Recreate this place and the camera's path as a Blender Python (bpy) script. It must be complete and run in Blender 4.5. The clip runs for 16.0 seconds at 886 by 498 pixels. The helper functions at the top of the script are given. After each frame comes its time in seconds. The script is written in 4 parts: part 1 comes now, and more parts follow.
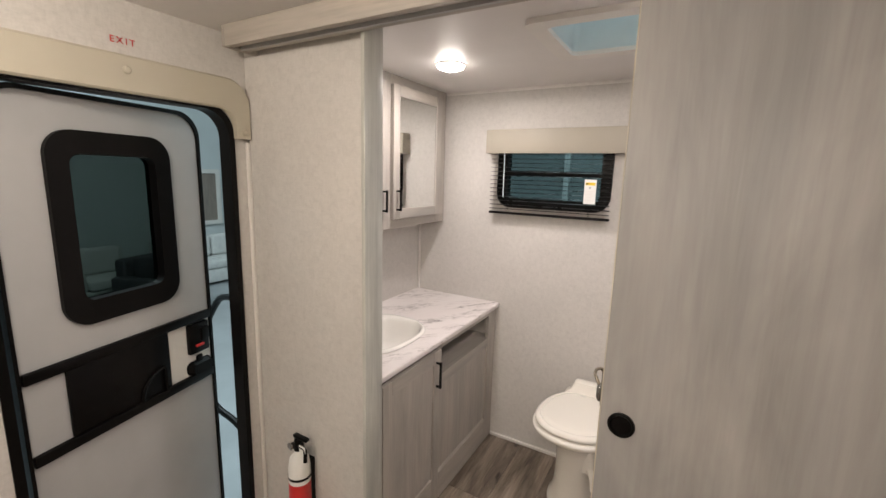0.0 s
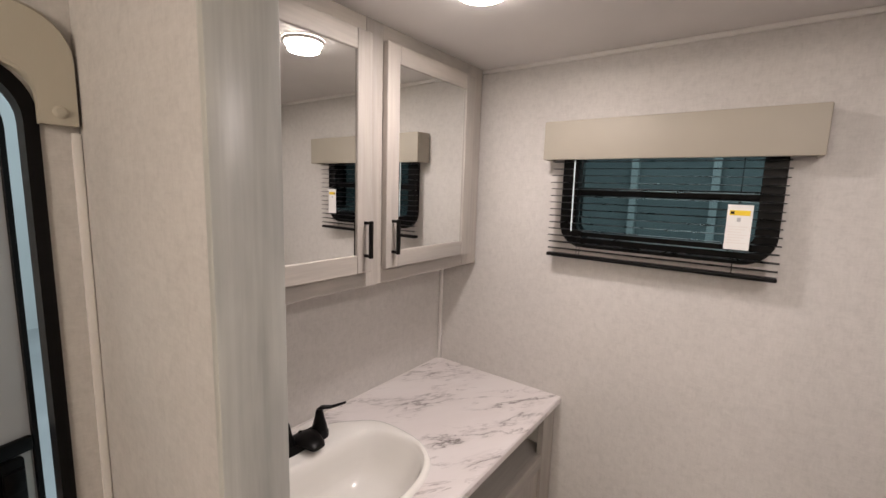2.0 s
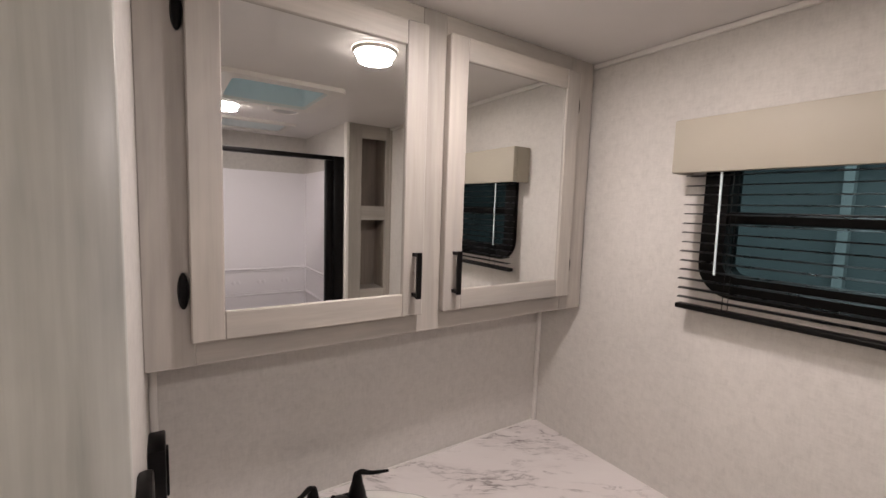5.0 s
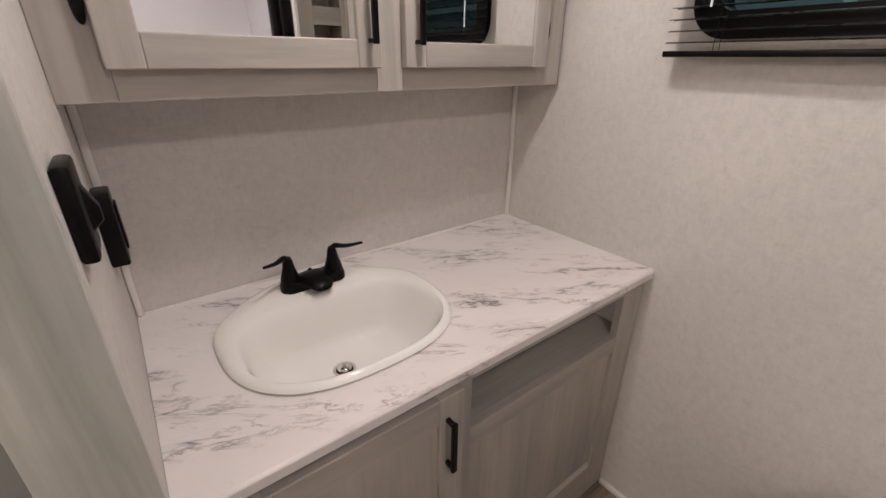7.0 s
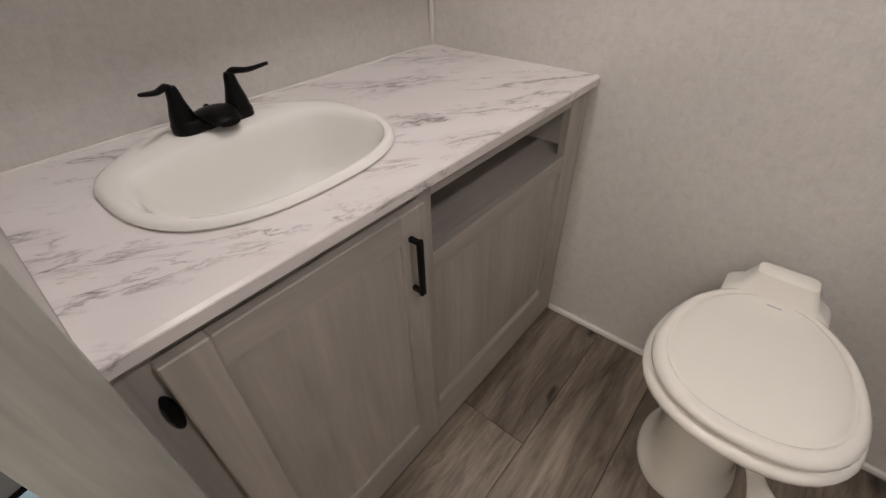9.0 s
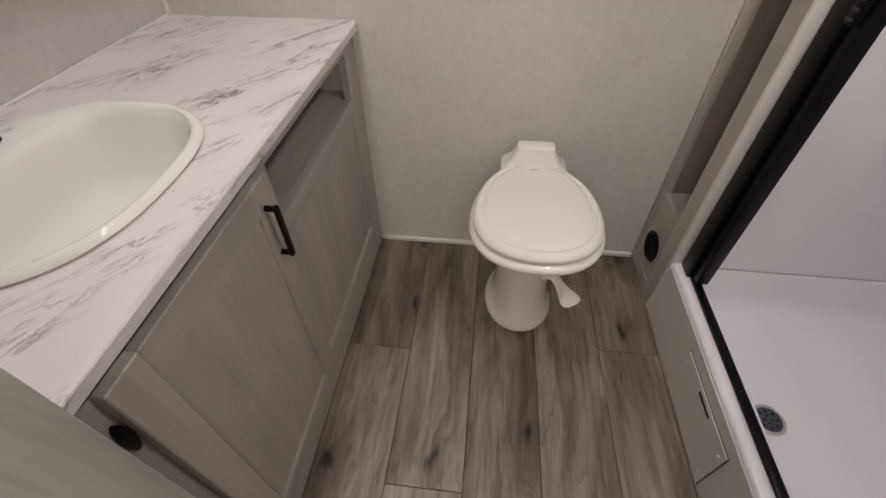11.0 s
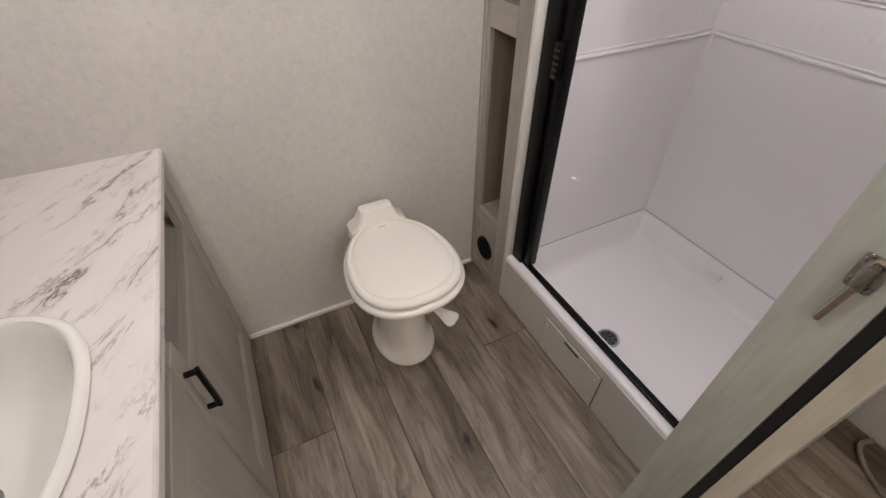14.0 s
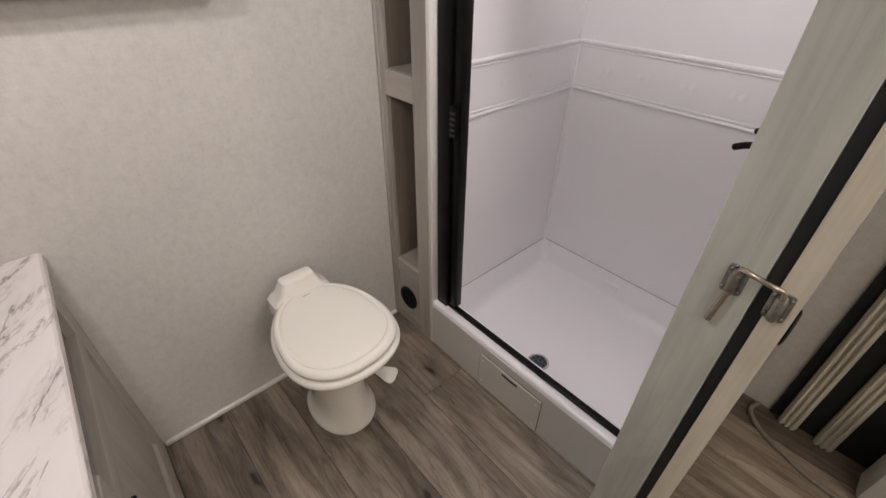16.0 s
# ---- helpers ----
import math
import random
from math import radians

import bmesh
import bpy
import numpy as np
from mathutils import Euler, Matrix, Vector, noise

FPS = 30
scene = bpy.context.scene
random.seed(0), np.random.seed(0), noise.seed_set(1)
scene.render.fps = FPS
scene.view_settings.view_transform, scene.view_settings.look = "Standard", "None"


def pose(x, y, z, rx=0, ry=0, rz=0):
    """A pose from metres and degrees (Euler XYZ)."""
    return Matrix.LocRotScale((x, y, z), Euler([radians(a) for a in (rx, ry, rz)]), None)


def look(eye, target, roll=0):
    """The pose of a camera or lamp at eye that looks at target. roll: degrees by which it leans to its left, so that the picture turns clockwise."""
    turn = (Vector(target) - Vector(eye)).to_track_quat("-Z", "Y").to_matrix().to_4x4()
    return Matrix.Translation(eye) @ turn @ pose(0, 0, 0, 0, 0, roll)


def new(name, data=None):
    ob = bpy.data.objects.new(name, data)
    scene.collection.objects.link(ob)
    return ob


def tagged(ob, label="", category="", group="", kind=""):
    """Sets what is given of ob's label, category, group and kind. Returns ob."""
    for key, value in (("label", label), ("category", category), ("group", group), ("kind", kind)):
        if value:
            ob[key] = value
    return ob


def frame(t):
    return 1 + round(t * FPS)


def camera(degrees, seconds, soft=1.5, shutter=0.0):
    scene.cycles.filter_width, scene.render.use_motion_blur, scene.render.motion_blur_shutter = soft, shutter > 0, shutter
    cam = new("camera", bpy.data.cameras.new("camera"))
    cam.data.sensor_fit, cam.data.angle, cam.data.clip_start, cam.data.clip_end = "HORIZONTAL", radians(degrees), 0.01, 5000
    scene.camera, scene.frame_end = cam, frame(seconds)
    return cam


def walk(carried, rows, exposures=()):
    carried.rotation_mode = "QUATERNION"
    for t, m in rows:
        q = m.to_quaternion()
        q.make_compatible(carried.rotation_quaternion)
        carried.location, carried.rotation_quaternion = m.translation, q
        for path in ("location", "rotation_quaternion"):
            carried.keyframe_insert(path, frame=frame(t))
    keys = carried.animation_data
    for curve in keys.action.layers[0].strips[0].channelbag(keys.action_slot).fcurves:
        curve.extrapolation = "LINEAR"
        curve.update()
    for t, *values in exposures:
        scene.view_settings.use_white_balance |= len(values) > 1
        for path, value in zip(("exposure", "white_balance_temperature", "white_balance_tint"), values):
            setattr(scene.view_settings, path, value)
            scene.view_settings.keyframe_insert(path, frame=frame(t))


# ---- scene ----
cam = camera(92.9, 16.0)
PATH = [
    (0, (1.388, 0.866, 1.508), (0.41, 2.576, 1.159), 1.6),
    (0.5, (1.285, 1.109, 1.525), (0.265, 2.797, 1.19), 1.8),
    (1, (1.208, 1.303, 1.5), (0.152, 2.973, 1.195), 2.0),
    (1.5, (1.134, 1.465, 1.509), (0.02, 3.101, 1.222), 1.9),
    (2, (1.024, 1.622, 1.52), (-0.153, 3.214, 1.237), 1.8),
    (2.5, (0.969, 1.735, 1.546), (-0.294, 3.261, 1.271), 1.8),
    (3, (0.982, 1.838, 1.578), (-0.447, 3.212, 1.315), 1.8),
    (5.3, (0.982, 1.944, 1.498), (-0.679, 3.04, 1.295), 1.8),
    (5.5, (0.969, 1.941, 1.473), (-0.678, 3.049, 1.228), 2.0),
    (6, (0.96, 1.963, 1.399), (-0.644, 3.07, 0.952), 1.7),
    (6.5, (0.981, 1.971, 1.345), (-0.558, 3.053, 0.667), 0.9),
    (7, (0.983, 1.968, 1.304), (-0.467, 3.076, 0.484), 0.4),
    (7.5, (0.979, 1.96, 1.245), (-0.373, 3.094, 0.303), -0.2),
    (8, (0.964, 1.948, 1.202), (-0.284, 3.093, 0.139), -0.4),
    (8.5, (0.952, 1.945, 1.154), (-0.218, 3.098, 0.013), -1.0),
    (9, (0.934, 1.944, 1.123), (-0.089, 3.129, -0.122), -1.4),
    (9.5, (0.919, 1.927, 1.114), (0.14, 3.219, -0.199), -1.3),
    (10, (0.932, 1.872, 1.119), (0.414, 3.233, -0.251), -0.8),
    (12.3, (0.864, 1.765, 1.279), (1.002, 3.147, -0.16), -1.4),
    (12.5, (0.855, 1.763, 1.285), (1.048, 3.144, -0.149), -1.4),
    (13, (0.815, 1.779, 1.308), (1.154, 3.141, -0.116), -1.0),
    (13.5, (0.779, 1.782, 1.342), (1.269, 3.136, -0.046), -0.9),
    (14, (0.766, 1.781, 1.346), (1.418, 3.116, 0.007), -0.4),
    (14.5, (0.75, 1.791, 1.346), (1.572, 3.071, 0.047), -0.0),
    (15, (0.725, 1.795, 1.359), (1.662, 3.024, 0.089), 0.1),
    (15.5, (0.711, 1.792, 1.383), (1.724, 2.998, 0.149), 0.4),
    (16, (0.713, 1.8, 1.395), (1.795, 3.001, 0.217), 0.5),
]
EXPOSURES = [(0.0, 0.15, 6500, 10), (0.6, 0.03, 6450, 10), (1.5, -0.07, 6560, 13), (3.0, -0.22, 6540, 14), (6.0, -0.26, 6560, 14), (8.0, -0.25, 6440, 12), (10.0, -0.34, 6240, 8), (12.5, -0.10, 6270, 8), (16.0, -0.12, 6270, 9)]
walk(cam, [(t, look(eye, target, roll)) for t, eye, target, roll in PATH], EXPOSURES)

# ---- world and lights ----
world = bpy.data.worlds.new("world")
scene.world = world
world.use_nodes = True
world.node_tree.nodes["Background"].inputs[0].default_value = (0.55, 0.75, 0.85, 1)
world.node_tree.nodes["Background"].inputs[1].default_value = 0.05


def area_light(name, x, y, z, size, watts, color, shape="DISK", aim=None):
    data = bpy.data.lights.new(name, "AREA")
    data.shape, data.size, data.energy, data.color = shape, size, watts, color
    ob = new(name, data)
    ob.matrix_world = look((x, y, z), aim or (x, y + 0.0001, z - 1))
    return ob


WARM = (1.0, 0.88, 0.75)
BATH = (1.0, 0.91, 0.89)
area_light("vanity_lamp_light", 0.50, 2.44, 1.919, 0.09, 4.3, BATH)
area_light("shower_lamp_light", 1.46, 2.18, 1.919, 0.09, 5.0, BATH)
ROOM_LAMPS = ((0.62, 0.90), (0.62, -0.30), (1.45, 0.35), (1.45, -0.80))
for lamp_x, lamp_y in ROOM_LAMPS:
    lamp = bpy.data.lights.new("room_lamp_light", "POINT")
    lamp.energy, lamp.color, lamp.shadow_soft_size = 9.6, WARM, 0.03
    new("room_lamp_light", lamp).location = (lamp_x, lamp_y, 1.888)
COOL = (0.74, 0.90, 0.95)
area_light("hall_light_west", -3.0, 1.5, 4.6, 3.0, 260.0, COOL, "SQUARE")
area_light("hall_light_above", 1.0, 1.6, 4.7, 2.0, 24.0, COOL, "SQUARE")
area_light("hall_light_north", 1.0, 6.2, 4.6, 3.0, 150.0, COOL, "SQUARE")

# ---- materials ----


def material(name, rough=0.5, metal=0.0, spec=0.5):
    m = bpy.data.materials.new(name)
    m.use_nodes = True
    b = m.node_tree.nodes["Principled BSDF"]
    b.inputs["Roughness"].default_value = rough
    b.inputs["Metallic"].default_value = metal
    b.inputs["Specular IOR Level"].default_value = spec
    return m, m.node_tree, b


def node(tree, kind, **sets):
    n = tree.nodes.new(kind)
    for key, value in sets.items():
        n.inputs[key.replace("_", " ")].default_value = value
    return n


def coords(tree, scale, shift=None):
    """Object coordinates, stretched; shifted by each object's own random number."""
    tc = tree.nodes.new("ShaderNodeTexCoord")
    info = tree.nodes.new("ShaderNodeObjectInfo")
    mul = tree.nodes.new("ShaderNodeVectorMath")
    mul.operation = "SCALE"
    mul.inputs[0].default_value = (7.3, 5.1, 9.7)
    tree.links.new(info.outputs["Random"], mul.inputs["Scale"])
    add = tree.nodes.new("ShaderNodeVectorMath")
    tree.links.new(tc.outputs["Object"], add.inputs[0])
    tree.links.new(mul.outputs[0], add.inputs[1])
    mp = tree.nodes.new("ShaderNodeMapping")
    mp.inputs["Scale"].default_value = scale
    tree.links.new(add.outputs[0], mp.inputs["Vector"])
    return mp.outputs[0], info.outputs["Random"]


def ramp(tree, fac, stops):
    r = tree.nodes.new("ShaderNodeValToRGB")
    e = r.color_ramp.elements
    e[0].position, e[0].color = stops[0][0], (*stops[0][1], 1)
    e[1].position, e[1].color = stops[-1][0], (*stops[-1][1], 1)
    for p, c in stops[1:-1]:
        k = e.new(p)
        k.color = (*c, 1)
    tree.links.new(fac, r.inputs[0])
    return r.outputs[0]


def mixed(tree, fac, a, b, mode="MIX"):
    n = tree.nodes.new("ShaderNodeMix")
    n.data_type, n.blend_type = "RGBA", mode
    if isinstance(fac, float):
        n.inputs[0].default_value = fac
    else:
        tree.links.new(fac, n.inputs[0])
    for slot, v in ((6, a), (7, b)):
        if isinstance(v, tuple):
            n.inputs[slot].default_value = (*v, 1)
        else:
            tree.links.new(v, n.inputs[slot])
    return n.outputs[2]


def noise_tex(tree, vec, scale, detail=4.0, rough=0.55, distort=0.0):
    n = node(tree, "ShaderNodeTexNoise", Scale=scale, Detail=detail, Roughness=rough, Distortion=distort)
    tree.links.new(vec, n.inputs["Vector"])
    return n.outputs["Fac"]


def bump(tree, bsdf, height, strength, distance):
    n = node(tree, "ShaderNodeBump", Strength=strength, Distance=distance)
    tree.links.new(height, n.inputs["Height"])
    tree.links.new(n.outputs[0], bsdf.inputs["Normal"])


def plain(name, color, rough=0.5, metal=0.0, spec=0.5, vary=0.06, scale=9.0, bumpy=0.0, gloss=0.15):
    """A nearly even surface: faint blotches, uneven gloss."""
    m, t, b = material(name, rough, metal, spec)
    v, _ = coords(t, (1, 1, 1))
    f = noise_tex(t, v, scale, 5.0)
    dark = tuple(c * (1 - vary) for c in color)
    light = tuple(min(1.0, c * (1 + vary)) for c in color)
    t.links.new(ramp(t, f, [(0.3, dark), (0.7, light)]), b.inputs["Base Color"])
    r = node(t, "ShaderNodeMapRange")
    r.inputs["To Min"].default_value, r.inputs["To Max"].default_value = rough * (1 - gloss), min(1.0, rough * (1 + gloss))
    t.links.new(f, r.inputs["Value"])
    t.links.new(r.outputs[0], b.inputs["Roughness"])
    if bumpy:
        bump(t, b, noise_tex(t, v, scale * 30, 2.0), bumpy, 0.001)
    return m


def wallpaper(name, color, deep):
    """Vinyl wall covering with a fine linen weave and flecked mottling."""
    m, t, b = material(name, 0.62, 0.0, 0.35)
    v, _ = coords(t, (1, 1, 1))
    vx, _ = coords(t, (230, 230, 34))
    vz, _ = coords(t, (34, 34, 230))
    a = noise_tex(t, vx, 1.0, 3.0, 0.6)
    c = noise_tex(t, vz, 1.0, 3.0, 0.6)
    add = t.nodes.new("ShaderNodeMath")
    add.operation = "MULTIPLY_ADD"
    t.links.new(a, add.inputs[0])
    add.inputs[1].default_value = 0.5
    half = t.nodes.new("ShaderNodeMath")
    half.operation = "MULTIPLY"
    t.links.new(c, half.inputs[0])
    half.inputs[1].default_value = 0.5
    t.links.new(half.outputs[0], add.inputs[2])
    weave = ramp(t, add.outputs[0], [(0.38, deep), (0.60, color)])
    fleck = ramp(t, noise_tex(t, v, 46.0, 8.0, 0.8, 0.4), [(0.36, tuple(x * 0.86 for x in color)), (0.50, color), (0.66, tuple(min(1, x * 1.10) for x in color))])
    broad = ramp(t, noise_tex(t, v, 2.2, 3.0), [(0.3, (0.96, 0.96, 0.96)), (0.7, (1.03, 1.03, 1.03))])
    col = mixed(t, 0.55, weave, fleck)
    t.links.new(mixed(t, 1.0, col, broad, "MULTIPLY"), b.inputs["Base Color"])
    bump(t, b, add.outputs[0], 0.18, 0.0006)
    return m


def wood(name, axis, light, mid, dark, rough=0.5, coarse=1.0, bumpy=0.12):
    """Straight-grained wood, the grain along one axis."""
    m, t, b = material(name, rough, 0.0, 0.4)
    k = {"x": (0.7, 14, 14), "y": (14, 0.7, 14), "z": (14, 14, 0.7)}[axis]
    v, rnd = coords(t, tuple(s * coarse for s in k))
    f1 = noise_tex(t, v, 1.6, 6.0, 0.6, 1.2)
    f2 = noise_tex(t, v, 9.0, 4.0, 0.6, 0.3)
    base = ramp(t, f1, [(0.22, dark), (0.48, mid), (0.78, light)])
    fine = ramp(t, f2, [(0.35, tuple(c * 0.82 for c in mid)), (0.6, light)])
    col = mixed(t, 0.25, base, fine)
    wide, _ = coords(t, {"x": (1.2, 5, 5), "y": (5, 1.2, 5), "z": (5, 5, 1.2)}[axis])
    blot = noise_tex(t, wide, 1.4, 4.0, 0.6, 0.6)
    col = mixed(t, 1.0, col, ramp(t, blot, [(0.3, (0.79, 0.795, 0.81)), (0.7, (1.15, 1.14, 1.13))]), "MULTIPLY")
    t.links.new(col, b.inputs["Base Color"])
    bump(t, b, f2, bumpy, 0.0008)
    return m


def plank_mat(name):
    """Grey-brown printed boards; the grain bends round knots, with cracks and a tone for each board."""
    m, t, b = material(name, 0.40, 0.0, 0.4)
    kv, rnd = coords(t, (4.6, 1.9, 1))
    wob = node(t, "ShaderNodeTexNoise", Scale=3.0, Detail=4.0)
    t.links.new(kv, wob.inputs["Vector"])
    small = t.nodes.new("ShaderNodeVectorMath")
    small.operation = "SCALE"
    small.inputs["Scale"].default_value = 0.42
    t.links.new(wob.outputs["Color"], small.inputs[0])
    warp = t.nodes.new("ShaderNodeVectorMath")
    t.links.new(kv, warp.inputs[0]), t.links.new(small.outputs[0], warp.inputs[1])
    vor = node(t, "ShaderNodeTexVoronoi", Scale=1.0, Randomness=1.0)
    vor.voronoi_dimensions = "2D"
    t.links.new(warp.outputs[0], vor.inputs["Vector"])
    near = ramp(t, vor.outputs["Distance"], [(0.0, (1, 1, 1)), (0.08, (0.55, 0.55, 0.55)), (0.30, (0, 0, 0))])
    v, _ = coords(t, (11, 0.9, 1))
    push = t.nodes.new("ShaderNodeVectorMath")
    push.operation = "MULTIPLY_ADD"
    t.links.new(near, push.inputs[0])
    push.inputs[1].default_value = (0.7, 0.2, 0)
    t.links.new(v, push.inputs[2])
    g = push.outputs[0]
    f1 = noise_tex(t, g, 1.0, 7.0, 0.62, 0.7)
    f2 = noise_tex(t, g, 6.0, 9.0, 0.78, 0.3)
    vb, _ = coords(t, (8, 1.7, 1))
    f3 = noise_tex(t, vb, 1.2, 7.0, 0.68, 1.1)
    base = ramp(t, f1, [(0.30, (0.120, 0.097, 0.077)), (0.43, (0.198, 0.166, 0.136)), (0.56, (0.268, 0.232, 0.194)), (0.72, (0.365, 0.325, 0.280))])
    fine = ramp(t, f2, [(0.36, (0.095, 0.076, 0.060)), (0.47, (0.21, 0.178, 0.148)), (0.64, (0.36, 0.318, 0.270))])
    col = mixed(t, 0.24, base, fine)
    col = mixed(t, 1.0, col, ramp(t, f3, [(0.30, (0.50, 0.465, 0.44)), (0.41, (0.80, 0.78, 0.76)), (0.50, (1.0, 0.99, 0.98)), (0.68, (1.22, 1.21, 1.20))]), "MULTIPLY")
    arch, _ = coords(t, (5.2, 0.55, 1))
    bent = t.nodes.new("ShaderNodeVectorMath")
    bent.operation = "MULTIPLY_ADD"
    t.links.new(near, bent.inputs[0])
    bent.inputs[1].default_value = (0.35, 0.12, 0)
    t.links.new(arch, bent.inputs[2])
    rise = t.nodes.new("ShaderNodeMath")
    rise.operation = "MULTIPLY"
    rise.inputs[1].default_value = 11.0
    t.links.new(noise_tex(t, bent.outputs[0], 1.0, 5.0, 0.58, 0.5), rise.inputs[0])
    saw = t.nodes.new("ShaderNodeMath")
    saw.operation = "FRACT"
    t.links.new(rise.outputs[0], saw.inputs[0])
    col = mixed(t, 1.0, col, ramp(t, saw.outputs[0], [(0.0, (0.70, 0.68, 0.66)), (0.16, (0.98, 0.97, 0.96)), (0.80, (1.07, 1.07, 1.06)), (1.0, (0.80, 0.78, 0.76))]), "MULTIPLY")
    dusk, _ = coords(t, (3.0, 1.0, 1))
    col = mixed(t, 1.0, col, ramp(t, noise_tex(t, dusk, 1.3, 4.0, 0.6, 0.4), [(0.32, (0.60, 0.58, 0.56)), (0.50, (0.98, 0.97, 0.96)), (0.68, (1.22, 1.21, 1.20))]), "MULTIPLY")
    tone = ramp(t, rnd, [(0.0, (0.78, 0.77, 0.76)), (0.5, (0.99, 0.98, 0.96)), (1.0, (1.26, 1.23, 1.18))])
    col = mixed(t, 1.0, col, tone, "MULTIPLY")
    # dark knots with a soft halo, in some places only
    few = t.nodes.new("ShaderNodeSeparateColor")
    t.links.new(vor.outputs["Color"], few.inputs[0])
    some = ramp(t, few.outputs[0], [(0.30, (0, 0, 0)), (0.36, (1, 1, 1))])
    halo = mixed(t, 1.0, ramp(t, vor.outputs["Distance"], [(0.0, (0.62, 0.62, 0.62)), (0.09, (0.40, 0.40, 0.40)), (0.24, (0, 0, 0))]), some, "MULTIPLY")
    col = mixed(t, halo, col, (0.062, 0.047, 0.037))
    knot = mixed(t, 1.0, ramp(t, vor.outputs["Distance"], [(0.025, (0.95, 0.95, 0.95)), (0.055, (0.35, 0.35, 0.35)), (0.08, (0, 0, 0))]), some, "MULTIPLY")
    col = mixed(t, knot, col, (0.022, 0.016, 0.013))
    cv, _ = coords(t, (17, 1.7, 1))
    crack = noise_tex(t, cv, 1.0, 5.0, 0.66, 1.5)
    line = ramp(t, crack, [(0.70, (0, 0, 0)), (0.715, (0.9, 0.9, 0.9))])
    col = mixed(t, line, col, (0.024, 0.018, 0.015))
    hair, _ = coords(t, (60, 2.4, 1))
    streak = noise_tex(t, hair, 1.0, 5.0, 0.7, 0.2)
    col = mixed(t, 1.0, col, ramp(t, streak, [(0.34, (0.74, 0.73, 0.72)), (0.50, (1.0, 1.0, 1.0)), (0.68, (1.12, 1.12, 1.12))]), "MULTIPLY")
    t.links.new(col, b.inputs["Base Color"])
    bump(t, b, f2, 0.12, 0.0006)
    return m


def marble(name):
    """White laminate printed with grey-mauve veins that run aslant."""
    m, t, b = material(name, 0.30, 0.0, 0.45)
    tc = t.nodes.new("ShaderNodeTexCoord")
    rot = t.nodes.new("ShaderNodeVectorRotate")
    rot.rotation_type = "Z_AXIS"
    rot.inputs["Angle"].default_value = radians(-57)
    t.links.new(tc.outputs["Object"], rot.inputs["Vector"])

    def field(scale, detail, rough, distort, shift):
        mp = t.nodes.new("ShaderNodeMapping")
        mp.inputs["Scale"].default_value = scale
        mp.inputs["Location"].default_value = (shift, shift * 1.7, 0)
        t.links.new(rot.outputs[0], mp.inputs["Vector"])
        return noise_tex(t, mp.outputs[0], 1.0, detail, rough, distort)

    def vein(scale, detail, rough, distort, shift, width):
        s = t.nodes.new("ShaderNodeMath")
        s.operation = "SUBTRACT"
        t.links.new(field(scale, detail, rough, distort, shift), s.inputs[0])
        s.inputs[1].default_value = 0.5
        a = t.nodes.new("ShaderNodeMath")
        a.operation = "ABSOLUTE"
        t.links.new(s.outputs[0], a.inputs[0])
        return ramp(t, a.outputs[0], [(0.0, (1, 1, 1)), (width, (0, 0, 0))])

    def times(a, c):
        n = t.nodes.new("ShaderNodeMath")
        n.operation = "MULTIPLY"
        t.links.new(a, n.inputs[0]), t.links.new(c, n.inputs[1])
        return n.outputs[0]

    p1 = ramp(t, field((2.4, 6.0, 9), 5.0, 0.6, 0.2, 3.0), [(0.505, (0, 0, 0)), (0.615, (1, 1, 1))])
    p2 = ramp(t, field((4.0, 11.0, 12), 6.0, 0.66, 0.2, 8.0), [(0.515, (0, 0, 0)), (0.63, (0.9, 0.9, 0.9))])
    v1 = times(vein((2.2, 7.5, 9), 11.0, 0.63, 0.55, 0.0, 0.014), p1)
    v2 = times(vein((5.5, 17.0, 20), 10.0, 0.70, 0.6, 5.0, 0.030), p2)
    blur = times(vein((2.2, 7.5, 9), 8.0, 0.63, 0.55, 0.0, 0.075), p1)
    smear = ramp(t, field((7.0, 20.0, 20), 9.0, 0.74, 0.4, 11.0), [(0.62, (0, 0, 0)), (0.80, (0.6, 0.6, 0.6))])
    cloud = ramp(t, field((2.0, 5.0, 5), 6.0, 0.65, 0.1, 2.0), [(0.35, (0.735, 0.68, 0.662)), (0.7, (0.80, 0.76, 0.745))])
    col = mixed(t, smear, cloud, (0.45, 0.405, 0.395))
    soft = mixed(t, 1.0, blur, (0.40, 0.40, 0.40), "MULTIPLY")
    col = mixed(t, soft, col, (0.42, 0.375, 0.365))
    col = mixed(t, v2, col, (0.28, 0.235, 0.23))
    col = mixed(t, v1, col, (0.11, 0.085, 0.082))
    t.links.new(col, b.inputs["Base Color"])
    return m


def glowing(name, color, strength):
    m, t, b = material(name, 0.4)
    b.inputs["Base Color"].default_value = (0.9, 0.88, 0.84, 1)
    b.inputs["Emission Color"].default_value = (*color, 1)
    b.inputs["Emission Strength"].default_value = strength
    return m


def frosted(name, color):
    """Milky plastic that lets daylight through, scattered."""
    m, t, b = material(name, 0.35)
    b.inputs["Base Color"].default_value = (*color, 1)
    thin = t.nodes.new("ShaderNodeBsdfTranslucent")
    thin.inputs["Color"].default_value = (*color, 1)
    mix = t.nodes.new("ShaderNodeMixShader")
    mix.inputs[0].default_value = 0.65
    t.links.new(b.outputs[0], mix.inputs[1]), t.links.new(thin.outputs[0], mix.inputs[2])
    t.links.new(mix.outputs[0], t.nodes["Material Output"].inputs["Surface"])
    return m


